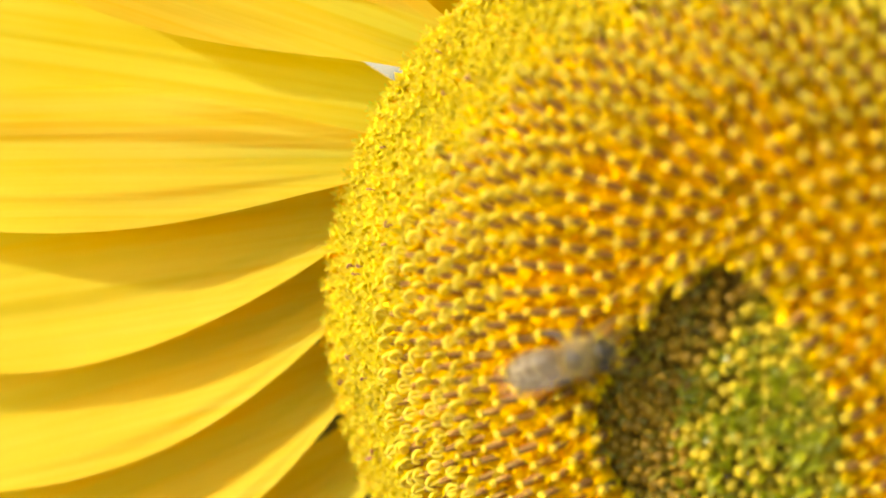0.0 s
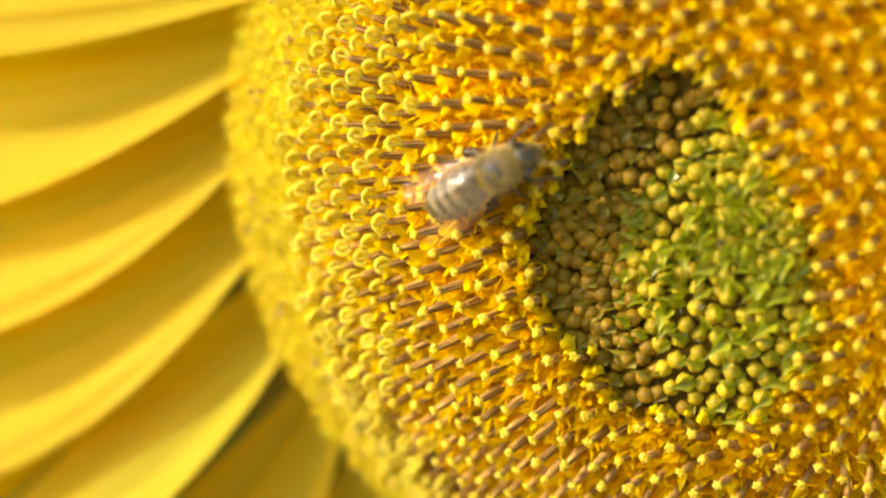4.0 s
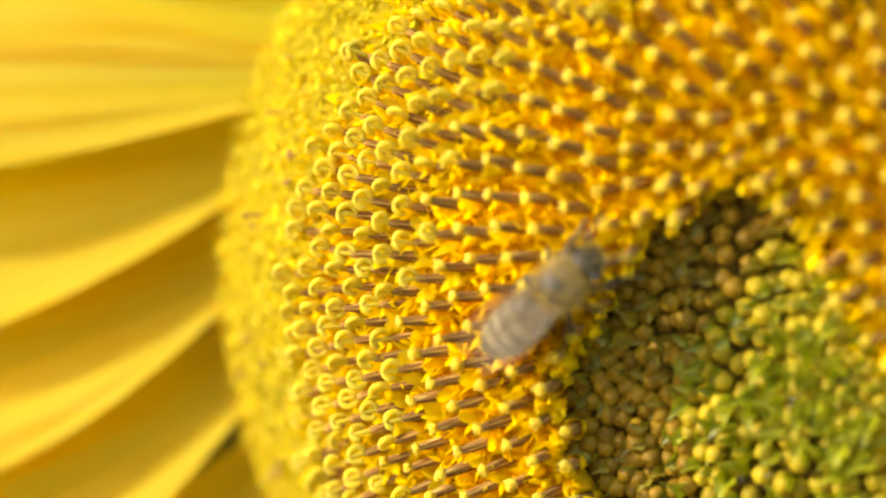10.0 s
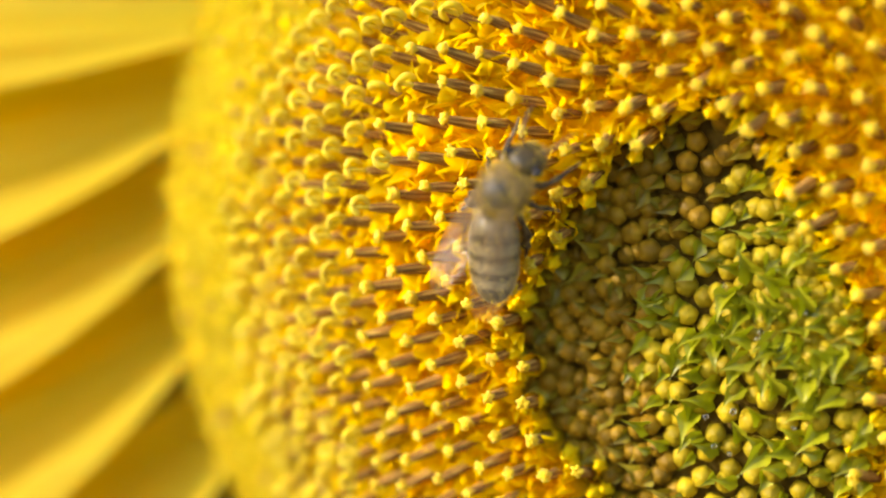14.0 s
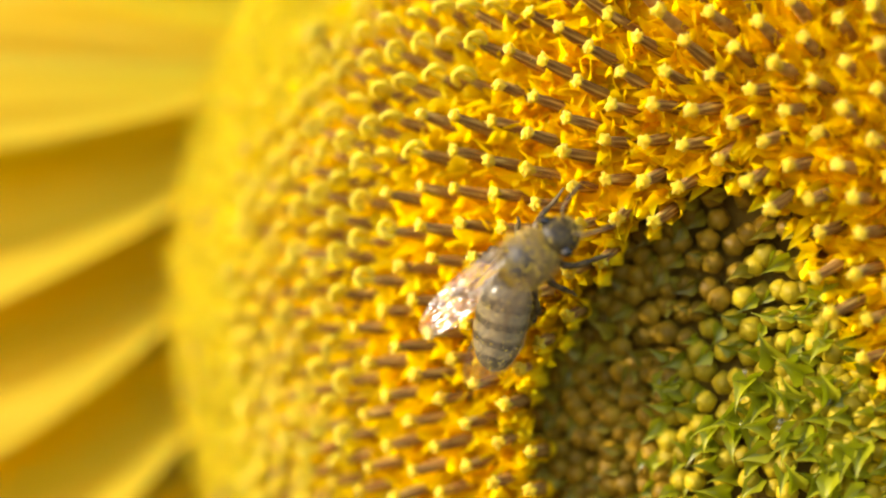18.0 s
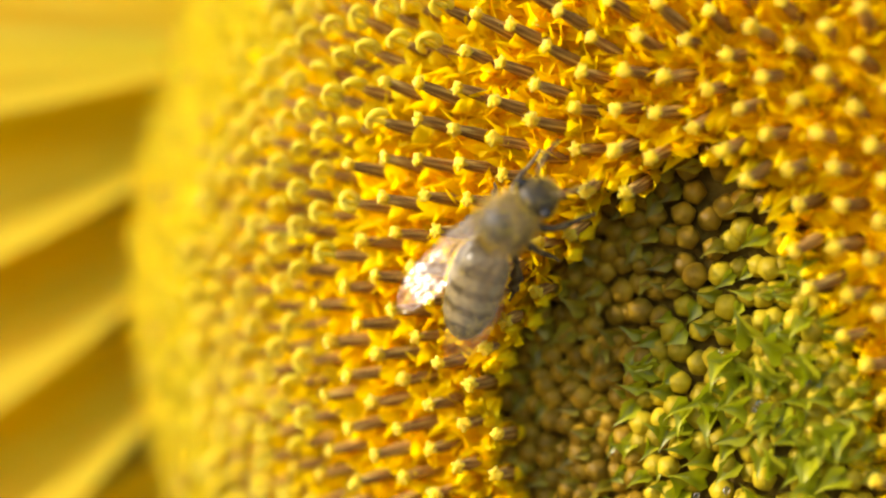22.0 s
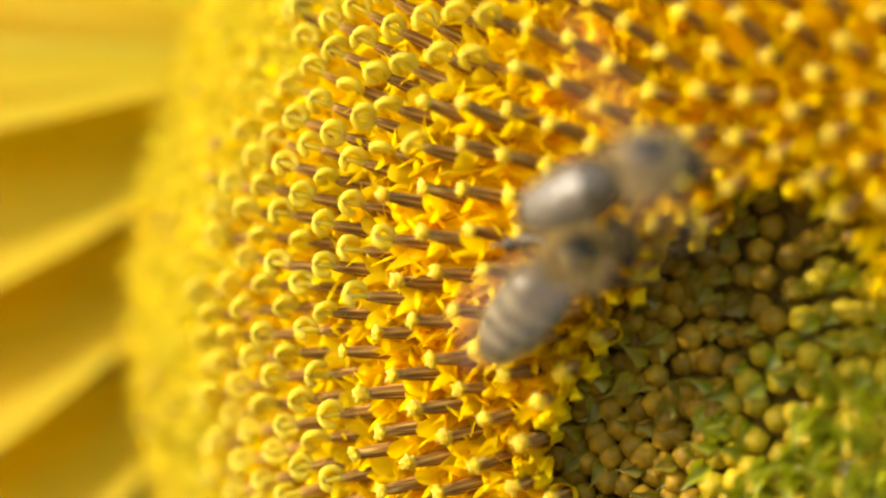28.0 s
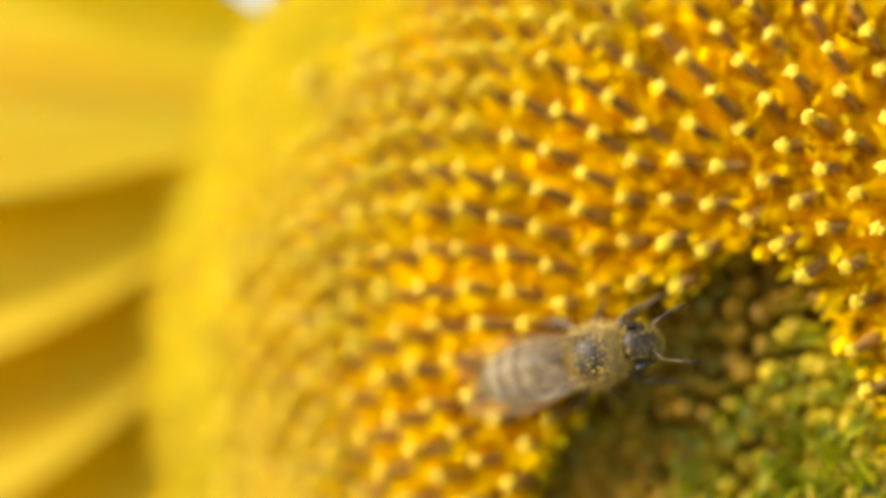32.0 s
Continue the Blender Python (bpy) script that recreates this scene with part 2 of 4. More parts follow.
# ---- the ground ----
HEAD = Matrix(((0.97979, 0.0, -0.20005, 0.026), (-0.19769, -0.15313, -0.96823, -0.006), (-0.03063, 0.98821, -0.15004, 1.496), (0, 0, 0, 1)))
gs = 60.0
gv = [(-gs + 2 * gs * i / 24, -gs + 2 * gs * j / 24, 0.0) for i in range(25) for j in range(25)]
gf = [(i * 25 + j, (i + 1) * 25 + j, (i + 1) * 25 + j + 1, i * 25 + j + 1) for i in range(24) for j in range(24)]
tagged(new("ground", mesh_of("ground", (gv, gf), M_SOIL)), "dry brown field soil with green weeds", "ground", kind="structure")

# ---- the sunflower ----
# Lengths along the head's own axes: x to the right, y up, z out of the face.
rng = random.Random(5)
PIT, PIT_R = (-3.5, -4.5), 17.0


def pit_edge(a):
    """How far the unopened middle reaches in the direction a: longest upwards, flattened at the upper left."""
    return 13.05 + 0.09 * math.cos(a) - 1.10 * math.sin(a) - 1.83 * math.cos(2 * a) - 0.90 * math.sin(2 * a) - 0.66 * math.cos(3 * a) - 0.57 * math.sin(3 * a) + 0.37 * math.cos(4 * a) + 0.22 * math.sin(4 * a) + 1.6 * max(0.0, math.cos(a - 1.45)) ** 40


def pit_range(x, y):
    """Distance from the middle of the unopened part, 17 at its edge."""
    return math.hypot(x - PIT[0], y - PIT[1]) * PIT_R / pit_edge(math.atan2(y - PIT[1], x - PIT[0]))


def dome(r):
    q = min(r, 52.0) / 40
    return 13.4 + 2.2 * q**2 - 12.4 * q**4 + 1.3 * q**8


def slope(r):
    return math.degrees(math.atan(-(dome(r + 0.5) - dome(r - 0.5))))


sunflower = tagged(new("sunflower"), "large yellow sunflower in full bloom on a green stem", "sunflower")
sunflower.matrix_world = HEAD


def stand(x, y, height, tilt, spin, size=1.0, sunward=0.0):
    """A pose on the face: at (x, y), that high, leaning outward by tilt degrees, turned about its own axis."""
    a = math.atan2(y, x)
    m = Matrix.Translation((x * MM, y * MM, height * MM))
    axis = Vector((-math.sin(a), math.cos(a), 0))
    m = m @ Matrix.Rotation(radians(sunward), 4, Vector((-0.05, -1.0, 0)).normalized()) if sunward else m
    return m @ Matrix.Rotation(radians(tilt), 4, axis) @ Matrix.Rotation(spin, 4, "Z") @ Matrix.Diagonal((size, size, size, 1))


# receptacle: the fleshy plate under the florets, with a thick green back
def plate_height(x, y):
    """The plate drops away under the unopened middle."""
    q = max(0.0, min(1.0, (19.6 - pit_range(x, y)) / 1.6))
    return dome(math.hypot(x, y)) - 3.1 - 5.3 * q * q * (3 - 2 * q)


rv, rf = [], []
for i in range(33):
    r = 0.01 + 48.5 * i / 32
    for k in range(72):
        a = 2 * math.pi * k / 72
        rv.append((r * math.cos(a), r * math.sin(a), plate_height(r * math.cos(a), r * math.sin(a))))
for i in range(32):
    for k in range(72):
        j = (k + 1) % 72
        rf.append((i * 72 + k, (i + 1) * 72 + k, (i + 1) * 72 + j, i * 72 + j))
bv, bf = lathe([(48.5, dome(48.5) - 3.1), (48.5, -14), (46, -19), (38, -24), (24, -29), (10, -34), (0.01, -35)], 72)
part("receptacle", mesh_of("receptacle", (np.array(rv) * MM, rf), M_RECEPT), sunflower, label="orange fleshy disc beneath the florets")
part("receptacle_back", mesh_of("receptacle_back", (bv * MM, bf), M_SEPAL), sunflower, label="green rounded back of the flower head")

def green_range(x, y):
    """Distance from the middle of the green scales, below and to the right of the unopened part's own middle."""
    return math.hypot((x - 0.6) / 0.85, y + 7.2)


def floor_of(x, y):
    """Height of the unopened middle: sunk along its upper left edge, rising to the right and below."""
    side = max(-1.0, min(1.0, 0.85 * (PIT[0] - x) / 11.0 + 0.55 * (y - PIT[1]) / 16.0))
    return dome(math.hypot(x, y)) - 3.3 - 1.4 * side + 1.6 * max(0.0, 1 - green_range(x, y) / 13)


# bed under the buds; its dark colour carries the shade of the gaps
mpb = Mat("bed_gap_shade", 0.9, 0.1)
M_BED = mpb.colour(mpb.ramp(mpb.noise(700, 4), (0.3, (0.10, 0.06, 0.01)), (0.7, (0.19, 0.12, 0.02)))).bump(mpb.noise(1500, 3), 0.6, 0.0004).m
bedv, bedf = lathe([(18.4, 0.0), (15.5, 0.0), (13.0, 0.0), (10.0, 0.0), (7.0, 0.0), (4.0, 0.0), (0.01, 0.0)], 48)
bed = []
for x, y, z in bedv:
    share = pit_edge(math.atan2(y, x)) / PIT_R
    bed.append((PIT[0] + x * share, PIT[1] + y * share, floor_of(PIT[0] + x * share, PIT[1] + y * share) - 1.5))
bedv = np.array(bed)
part("bud_bed", mesh_of("bud_bed", (bedv * MM, bedf), M_BED), sunflower, label="olive bed beneath the buds, darkened for the shade in the gaps")

# floret shapes, millimetres, tip region near z = 0


def corolla_shape(r, reach=2.0, spread=42, top=-3.2, depth=3.4, skirt=2.4, mouth=0.95):
    """One connected corolla: a tube, five pointed lobes at its mouth and five longer ones lower down."""
    vs, fs = [], []
    rings = [(0.45, top - depth), (mouth * 0.78, top - 1.0), (mouth, top)]
    for rad, z in rings:
        vs += [(rad * math.cos(2 * math.pi * k / 20), rad * math.sin(2 * math.pi * k / 20), z) for k in range(20)]
    for i in range(2):
        for k in range(20):
            j = (k + 1) % 20
            fs.append((i * 20 + k, i * 20 + j, (i + 1) * 20 + j, (i + 1) * 20 + k))
    for ring, length, wide, flare, shift in ((2, reach, 1.25, spread, 0), (1, skirt, 1.5, spread + 28, 2)):
        if length <= 0:
            continue
        rad, z = rings[ring]
        for lobe in range(5):
            row = [ring * 20 + (lobe * 4 + q + shift) % 20 for q in range(5)]
            mid = 2 * math.pi * (lobe * 4 + 2 + shift) / 20
            out, side = Vector((math.cos(mid), math.sin(mid), 0)), Vector((-math.sin(mid), math.cos(mid), 0))
            fl, ln, curl = radians(flare + r.uniform(-12, 12)), length * r.uniform(0.7, 1.2), r.uniform(-0.9, 0.5)
            for i in range(1, 6):
                t = i / 5
                w = wide / 2 * (1 - t) ** 0.55 * (1 + 0.35 * t) + 0.02
                c = out * (rad * 0.9 + ln * t * math.sin(fl) - 0.25 * curl * t * t) + Vector((0, 0, z + ln * t * math.cos(fl) + 0.3 * curl * t * t))
                nxt = []
                for q in range(5):
                    e = q / 2 - 1
                    p = c + side * e * w + Vector((0, 0, 0.22 * w * e * e)) - out * 0.25 * w * e * e
                    nxt.append(len(vs))
                    vs.append(tuple(p))
                for q in range(4):
                    fs.append((row[q], row[q + 1], nxt[q + 1], nxt[q]))
                row = nxt
    return np.array(vs), fs


def tube_shape(length, wide=0.52):
    """Five fused anthers: narrow at the mouth, wider below, deeply ribbed."""
    return lathe([(wide * 1.02, -length), (wide * 1.14, -length * 0.72), (wide * 1.1, -length * 0.5), (wide * 0.95, -length * 0.25), (wide * 0.74, -0.3), (wide * 0.6, -0.05)], 20, 0.24)


def pollen_shape(r, size=0.6, star=True):
    """Pollen on the tube's mouth: a grainy clot with five swollen points, or a rounder lumpy one."""
    rings = [(math.sin(radians(q)), -math.cos(radians(q))) for q in (4, 22, 38, 53, 67, 80, 92, 104, 116, 128, 140, 152, 164, 176)]
    v, f = lathe(rings, 24)
    knobs = []
    if star:
        a0 = r.uniform(0, 6)
        for k in range(5):
            a = a0 + k * 2 * math.pi / 5 + r.uniform(-0.2, 0.2)
            knobs.append((Vector((math.cos(a), math.sin(a), r.uniform(0.2, 0.5))).normalized(), r.uniform(0.42, 0.62), 0.085))
    for _ in range(9 if star else 18):
        knobs.append((Vector((r.gauss(0, 1), r.gauss(0, 1), r.uniform(-0.7, 1.5))).normalized(), r.uniform(0.26, 0.44), 0.035))
    off = Vector((r.uniform(0, 50), 0, 0))
    out = []
    for p in v:
        d = Vector(p).normalized()
        swell = max(h * math.exp(-((1 - d.dot(q)) / w) ** 1.4) for q, h, w in knobs)
        out.append(np.asarray(p) * size * ((0.66 if star else 0.76) + swell + 0.28 * noise.noise(d * 7.0 + off)))
    return np.array(out), f


def stigma_shape(r):
    """A style whose two arms curl back to either side of the tube's mouth, covered in grains; one arm is often the shorter."""
    rise = r.uniform(0.75, 1.0)
    shapes = [sweep([(0, 0, -1.6), (0, 0, -0.3), (0, 0, rise)], [0.20, 0.20, 0.21], 8)]
    for sgn, turn in ((-1, r.uniform(135, 190)), (1, r.uniform(60, 165))):
        R = r.uniform(0.58, 0.74)
        sway = r.uniform(-0.3, 0.3)
        pts, rad = [], []
        for i in range(15):
            a = radians(turn * i / 14)
            pts.append((sgn * R * math.sin(a), sway * (i / 14) ** 2, rise - R * (1 - math.cos(a))))
            rad.append((0.21 + 0.07 * math.sin(math.pi * i / 14)) * (1.0 if i < 13 else 0.85 if i < 14 else 0.45))
        shapes.append(sweep(pts, rad, 9))
    v, f = merge(*shapes)
    return np.array([p + np.array(noise.noise_vector(Vector(p) * 9.0)) * 0.06 for p in v]), f


def spent_shape(r):
    """A faded floret: a narrow tube with a crown of five pointed lobes."""
    shapes = [lathe([(0.35, -5.0), (0.45, -2.2), (0.58, -1.15)], 10)]
    for k in range(5):
        b = blade(r.uniform(0.95, 1.2), 0.78, lambda s: (1 - s) ** 0.9 * (1 + 0.7 * s), 4, 2, lambda s: 0.12 * s - 0.30 * s * s, 0.16)
        m = Matrix.Rotation(k * 2 * math.pi / 5 + r.uniform(-0.12, 0.12), 4, "Z") @ Matrix.Translation((0.46, 0, -1.2)) @ Matrix.Rotation(-radians(r.uniform(56, 72)), 4, "Y")
        shapes.append(moved(b, m))
    return merge(*shapes)


def bud_shape(r):
    """A round bud with a faint five-part seam and a small point."""
    v, f = lathe([(0.75, -2.8), (1.0, -1.8), (1.14, -1.05), (1.12, -0.6), (1.0, -0.25), (0.78, 0.06), (0.46, 0.27), (0.2, 0.37), (0.04, 0.43)], 15)
    out = np.array(v)
    for i, (x, y, z) in enumerate(v):
        a = math.atan2(y, x)
        out[i, :2] *= 1 + 0.06 * math.cos(5 * a) + r.uniform(-0.015, 0.015)
    return out, f


def bract_shape(r, length, width):
    """A stiff curved scale, folded along its middle, with a fine tip and toothed edges."""
    bend, twist = r.uniform(0.5, 0.95), r.uniform(-0.8, 0.8)
    tooth = r.uniform(0.03, 0.12)

    def shape(s):
        return (0.6 + 0.9 * s if s < 0.35 else 0.92 * (1 - (s - 0.35) / 0.65) ** 1.8 + 0.02) * (1 + tooth * (int(s * 18) % 2) * (s > 0.25))
    v, f = blade(length, width, shape, 18, 4, lambda s: bend * length * (s - 0.9 * s * s), 0.45)
    out = []
    for x, y, z in v:
        a = twist * x / length
        out.append((x, y * math.cos(a) - z * math.sin(a), y * math.sin(a) + z * math.cos(a)))
    return np.array(out), f


def closed_shape(r):
    """A floret that has not opened: a yellow club whose five lobes meet at the top."""
    v, f = lathe([(0.36, -5.5), (0.42, -3.0), (0.55, -1.5), (0.56, -0.9), (0.42, -0.2), (0.2, 0.45), (0.05, 0.8)], 10)
    out = np.array(v)
    for i, (x, y, z) in enumerate(v):
        a = math.atan2(y, x)
        out[i, :2] *= 1 + (0.2 * math.cos(5 * a) if z > -2 else 0) + r.uniform(-0.04, 0.04)
    return out, f


vr = random.Random(11)
COROLLAS = [corolla_shape(vr, 1.45, 26, -3.15, 3.2, 1.7) for _ in range(5)]
MATURE = [corolla_shape(vr, 1.4, 26, -2.8, 3.2, 1.7) for _ in range(4)]
YOUNG = [corolla_shape(vr, 1.0, 8, -3.3, 3.2, 0, 0.66) for _ in range(4)]
TUBES = [tube_shape(vr.uniform(4.3, 4.9), 0.42) for _ in range(4)]
POLLENS = [pollen_shape(vr, vr.uniform(0.46, 0.53)) for _ in range(6)]
LUMPS = [pollen_shape(vr, vr.uniform(0.49, 0.57), False) for _ in range(6)]
STIGMAS = [stigma_shape(vr) for _ in range(7)]
SPENTS = [spent_shape(vr) for _ in range(6)]
CLOSED = [closed_shape(vr) for _ in range(4)]
BUDS = [bud_shape(vr) for _ in range(6)]
BRACTS = [bract_shape(vr, vr.uniform(1.8, 2.6), vr.uniform(0.95, 1.4)) for _ in range(5)]
SHEAVES = [bract_shape(vr, vr.uniform(2.3, 3.2), vr.uniform(1.4, 2.0)) for _ in range(5)]
for group in (COROLLAS, MATURE, YOUNG, TUBES, POLLENS, LUMPS, STIGMAS, SPENTS, CLOSED, BUDS, BRACTS, SHEAVES):
    group[:] = [(v * MM, f) for v, f in group]
meshes = {}


def shared(kind, i, shape, material):
    if (kind, i) not in meshes:
        meshes[kind, i] = mesh_of(kind, shape, material)
    return meshes[kind, i]


# where the florets stand: a golden spiral
GOLD = math.pi * (3 - math.sqrt(5))
spots = []
arc, r_at = 0.0, [(0.0, 0.0)]
for i in range(1, 1040):
    r = i * 0.05
    arc += 0.05 / math.cos(radians(slope(r)))
    r_at.append((arc, r))
arcs, rads = np.array([a for a, _ in r_at]), np.array([r for _, r in r_at])
k = 0
while True:
    k += 1
    s = 1.48 * math.sqrt(k) if k < 410 else math.sqrt(898 + (k - 410) * 1.66)
    if s > arcs[np.searchsorted(rads, 49.5)]:
        break
    r = float(np.interp(s, arcs, rads))
    a = k * GOLD
    spots.append((r * math.cos(a) + rng.uniform(-0.12, 0.12), r * math.sin(a) + rng.uniform(-0.12, 0.12)))

k = 0
while True:
    k += 1
    s = 1.12 * math.sqrt(k)
    if s > arcs[np.searchsorted(rads, 49.5)]:
        break
    r = float(np.interp(s, arcs, rads))
    if r > 39:
        a = k * GOLD + 0.9
        spots.append((r * math.cos(a) + rng.uniform(-0.12, 0.12), r * math.sin(a) + rng.uniform(-0.12, 0.12)))


def hook_from(x, y):
    return 28.5 + 0.4 * max(0.0, -y - 3)


def spent_from(x, y):
    return 39.3 + 0.15 * max(0.0, -y - 3)


rest = {"corolla": [], "young": [], "mature": [], "tube": [], "pollen": [], "stigma": [], "spent": []}
near = sorted((p for p in spots if PIT_R <= pit_range(*p) and math.hypot(*p) < spent_from(*p)), key=lambda p: math.hypot(p[0] + 20, p[1]))
near_set = set(near[:300])
rim = sorted((p for p in spots if math.hypot(*p) >= spent_from(*p)), key=lambda p: math.hypot(p[0] + 44, p[1] - 6))
rim_set = set(rim[:300])
for x, y in spots:
    r, pr = math.hypot(x, y), pit_range(x, y)
    spin = rng.uniform(0, 6.28)
    if pr < PIT_R:
        continue
    edge = pr - PIT_R
    if r >= spent_from(x, y) + rng.uniform(-1.5, 1.5):
        i = rng.randrange(6)
        m = stand(x, y, dome(r) + rng.uniform(-0.5, 0.3) - 0.4, slope(r) * 1.0 + rng.uniform(-9, 9), spin, rng.uniform(0.85, 1.1))
        if (x, y) in rim_set:
            part("spent_floret", shared("spent_floret", i, SPENTS[i], M_SPENT), sunflower, m)
        else:
            rest["spent"].append((SPENTS[i], m))
        continue
    lean = slope(r) + 14 if edge > 12 else (-19 + 33 * edge / 12) + slope(r) * edge / 12
    lean += rng.uniform(-5, 5)
    female = r > hook_from(x, y) + rng.uniform(-2, 2)
    i = rng.randrange(60)
    tip = dome(r) + rng.uniform(-0.7, 0.5)
    if female:
        spin = math.atan2(y, x) + math.pi / 2 + rng.uniform(-0.9, 0.9)
    m = stand(x, y, tip, lean, spin, 1.0, 23.0)
    cor_kind, cor = ("young_corolla", YOUNG[i % 4]) if edge < 5 else ("mature_corolla", MATURE[i % 4]) if female else ("corolla", COROLLAS[i % 4])
    sink = Matrix.Translation((0, 0, -rng.uniform(0.1, 0.7) * MM))
    star = i % 3 != 0
    head = STIGMAS[i % 7] if female else POLLENS[i % 6] if star else LUMPS[i % 6]
    if edge < 7:
        for _ in range(3 if edge < 3.5 else 1):
            a2 = math.atan2(y - PIT[1], x - PIT[0]) + rng.uniform(-0.09, 0.09)
            d2 = rng.uniform(-1.2, 0.9)
            x2, y2 = x + d2 * math.cos(a2) - 1.3 * math.sin(a2) * rng.uniform(-1, 1), y + d2 * math.sin(a2) + 1.3 * math.cos(a2) * rng.uniform(-1, 1)
            if pit_range(x2, y2) > PIT_R - 0.6:
                part("young_floret", shared("young_floret", i % 4, CLOSED[i % 4], M_YOUNG), sunflower, stand(x2, y2, tip - rng.uniform(1.2, 2.6), lean * 0.6, spin, rng.uniform(0.9, 1.2), 8.0))
    if (x, y) in near_set:
        ob = part("disc_floret", shared(cor_kind, i % 4, cor, M_LEMON if female else M_YOUNG if edge < 5 else M_COROLLA), sunflower, m)
        part("anther_tube", shared("anther_tube", i % 4, TUBES[i % 4], M_TUBE), ob, sink if female else None)
        if female:
            part("stigma", shared("stigma", i % 7, head, M_STIGMA), ob)
        else:
            part("pollen_head", shared("pollen_head" if star else "pollen_clot", i % 6, head, M_POLLEN), ob)
    else:
        rest["mature" if female else "young" if edge < 5 else "corolla"].append((cor, m))
        rest["tube"].append((TUBES[i % 4], m @ sink if female else m))
        rest["stigma" if female else "pollen"].append((head, m))
for name, key, mat, label in (("young_corolla_mass", "young", M_YOUNG, "yellow corollas that have just opened"), ("corolla_mass", "corolla", M_COROLLA_ISLE, "packed yellow floret corollas"), ("mature_corolla_mass", "mature", M_LEMON_ISLE, "packed lemon yellow corollas"), ("anther_mass", "tube", M_TUBE_MANY, "dark brown anther tubes"),
                              ("pollen_mass", "pollen", M_POLLEN, "yellow pollen heads"), ("stigma_mass", "stigma", M_STIGMA, "curled pale yellow stigmas"),
                              ("spent_mass", "spent", M_SPENT_ISLE, "faded yellow outer florets")):
    part(name, many(name, rest[key], mat), sunflower, label=label, kind="stuff")

# a few dried brown stigma ends among the faded florets
mdr = Mat("dried_brown", 0.8, 0.1)
M_DRIED = mdr.colour(mdr.vary(mdr.ramp(mdr.noise(900, 3), (0.3, (0.30, 0.14, 0.06)), (0.7, (0.50, 0.27, 0.14))), 0.2, "island")).m
specks = []
for _ in range(50):
    r, a = rng.uniform(41, 48), rng.uniform(0, 6.283)
    specks.append((STIGMAS[rng.randrange(7)], stand(r * math.cos(a), r * math.sin(a), dome(r) - rng.uniform(0.2, 0.7), slope(r) + rng.uniform(-30, 30), rng.uniform(0, 6.28), rng.uniform(0.3, 0.45))))
part("dried_stigma", many("dried_stigma", specks, M_DRIED), sunflower, label="dried brown stigma ends", kind="stuff")

# short lobes that fill the gaps between the florets
LOBES = [(lambda q: (q[0] * MM, q[1]))(blade(vr.uniform(1.8, 2.5), vr.uniform(0.9, 1.2), lambda s: (0.6 + 0.55 * s if s < 0.4 else 0.82 * (1 - (s - 0.4) / 0.6) ** 0.8 + 0.02), 5, 4, lambda s: -0.35 * s * s, 0.24)) for _ in range(6)]
faded = []
while len(faded) < 1500:
    r, a = 49.0 * math.sqrt(rng.uniform(0.6, 1.0)), rng.uniform(0, 6.283)
    x, y = r * math.cos(a), r * math.sin(a)
    if r < spent_from(x, y) - 1:
        continue
    faded.append((SPENTS[rng.randrange(6)], stand(x, y, dome(r) - rng.uniform(0.5, 1.5), slope(r) + rng.uniform(-8, 8), rng.uniform(0, 6.28), rng.uniform(0.85, 1.05), 6.0)))
fill, outer_fill = [], []
while len(fill) + len(outer_fill) < 6800:
    r, a = 41 * math.sqrt(rng.random()), rng.uniform(0, 6.283)
    x, y = r * math.cos(a), r * math.sin(a)
    edge = pit_range(x, y) - PIT_R
    if edge < 1.0 or r > spent_from(x, y):
        continue
    lean = slope(r) + 12 if edge > 12 else (-17 + 29 * max(0.0, edge) / 12) + slope(r) * max(0.0, edge) / 12
    m = stand(x, y, dome(r) - rng.uniform(2.6, 3.5), lean + rng.uniform(-8, 8), rng.uniform(0, 6.28), rng.uniform(0.85, 1.15), 20.0)
    (outer_fill if r > hook_from(x, y) + rng.uniform(-2, 2) else fill).append((LOBES[rng.randrange(6)], m @ Matrix.Rotation(-radians(rng.uniform(62, 85)), 4, "Y")))
part("faded_lobe_mass", many("faded_lobe_mass", faded, M_SPENT_ISLE), sunflower, label="packed pale lobes of the outer florets", kind="stuff")
part("outer_lobe_mass", many("outer_lobe_mass", outer_fill, M_LEMON_ISLE), sunflower, label="packed lemon yellow lobes between the outer florets", kind="stuff")
part("lobe_mass", many("lobe_mass", fill, M_COROLLA_ISLE), sunflower, label="packed yellow lobes between the florets", kind="stuff")


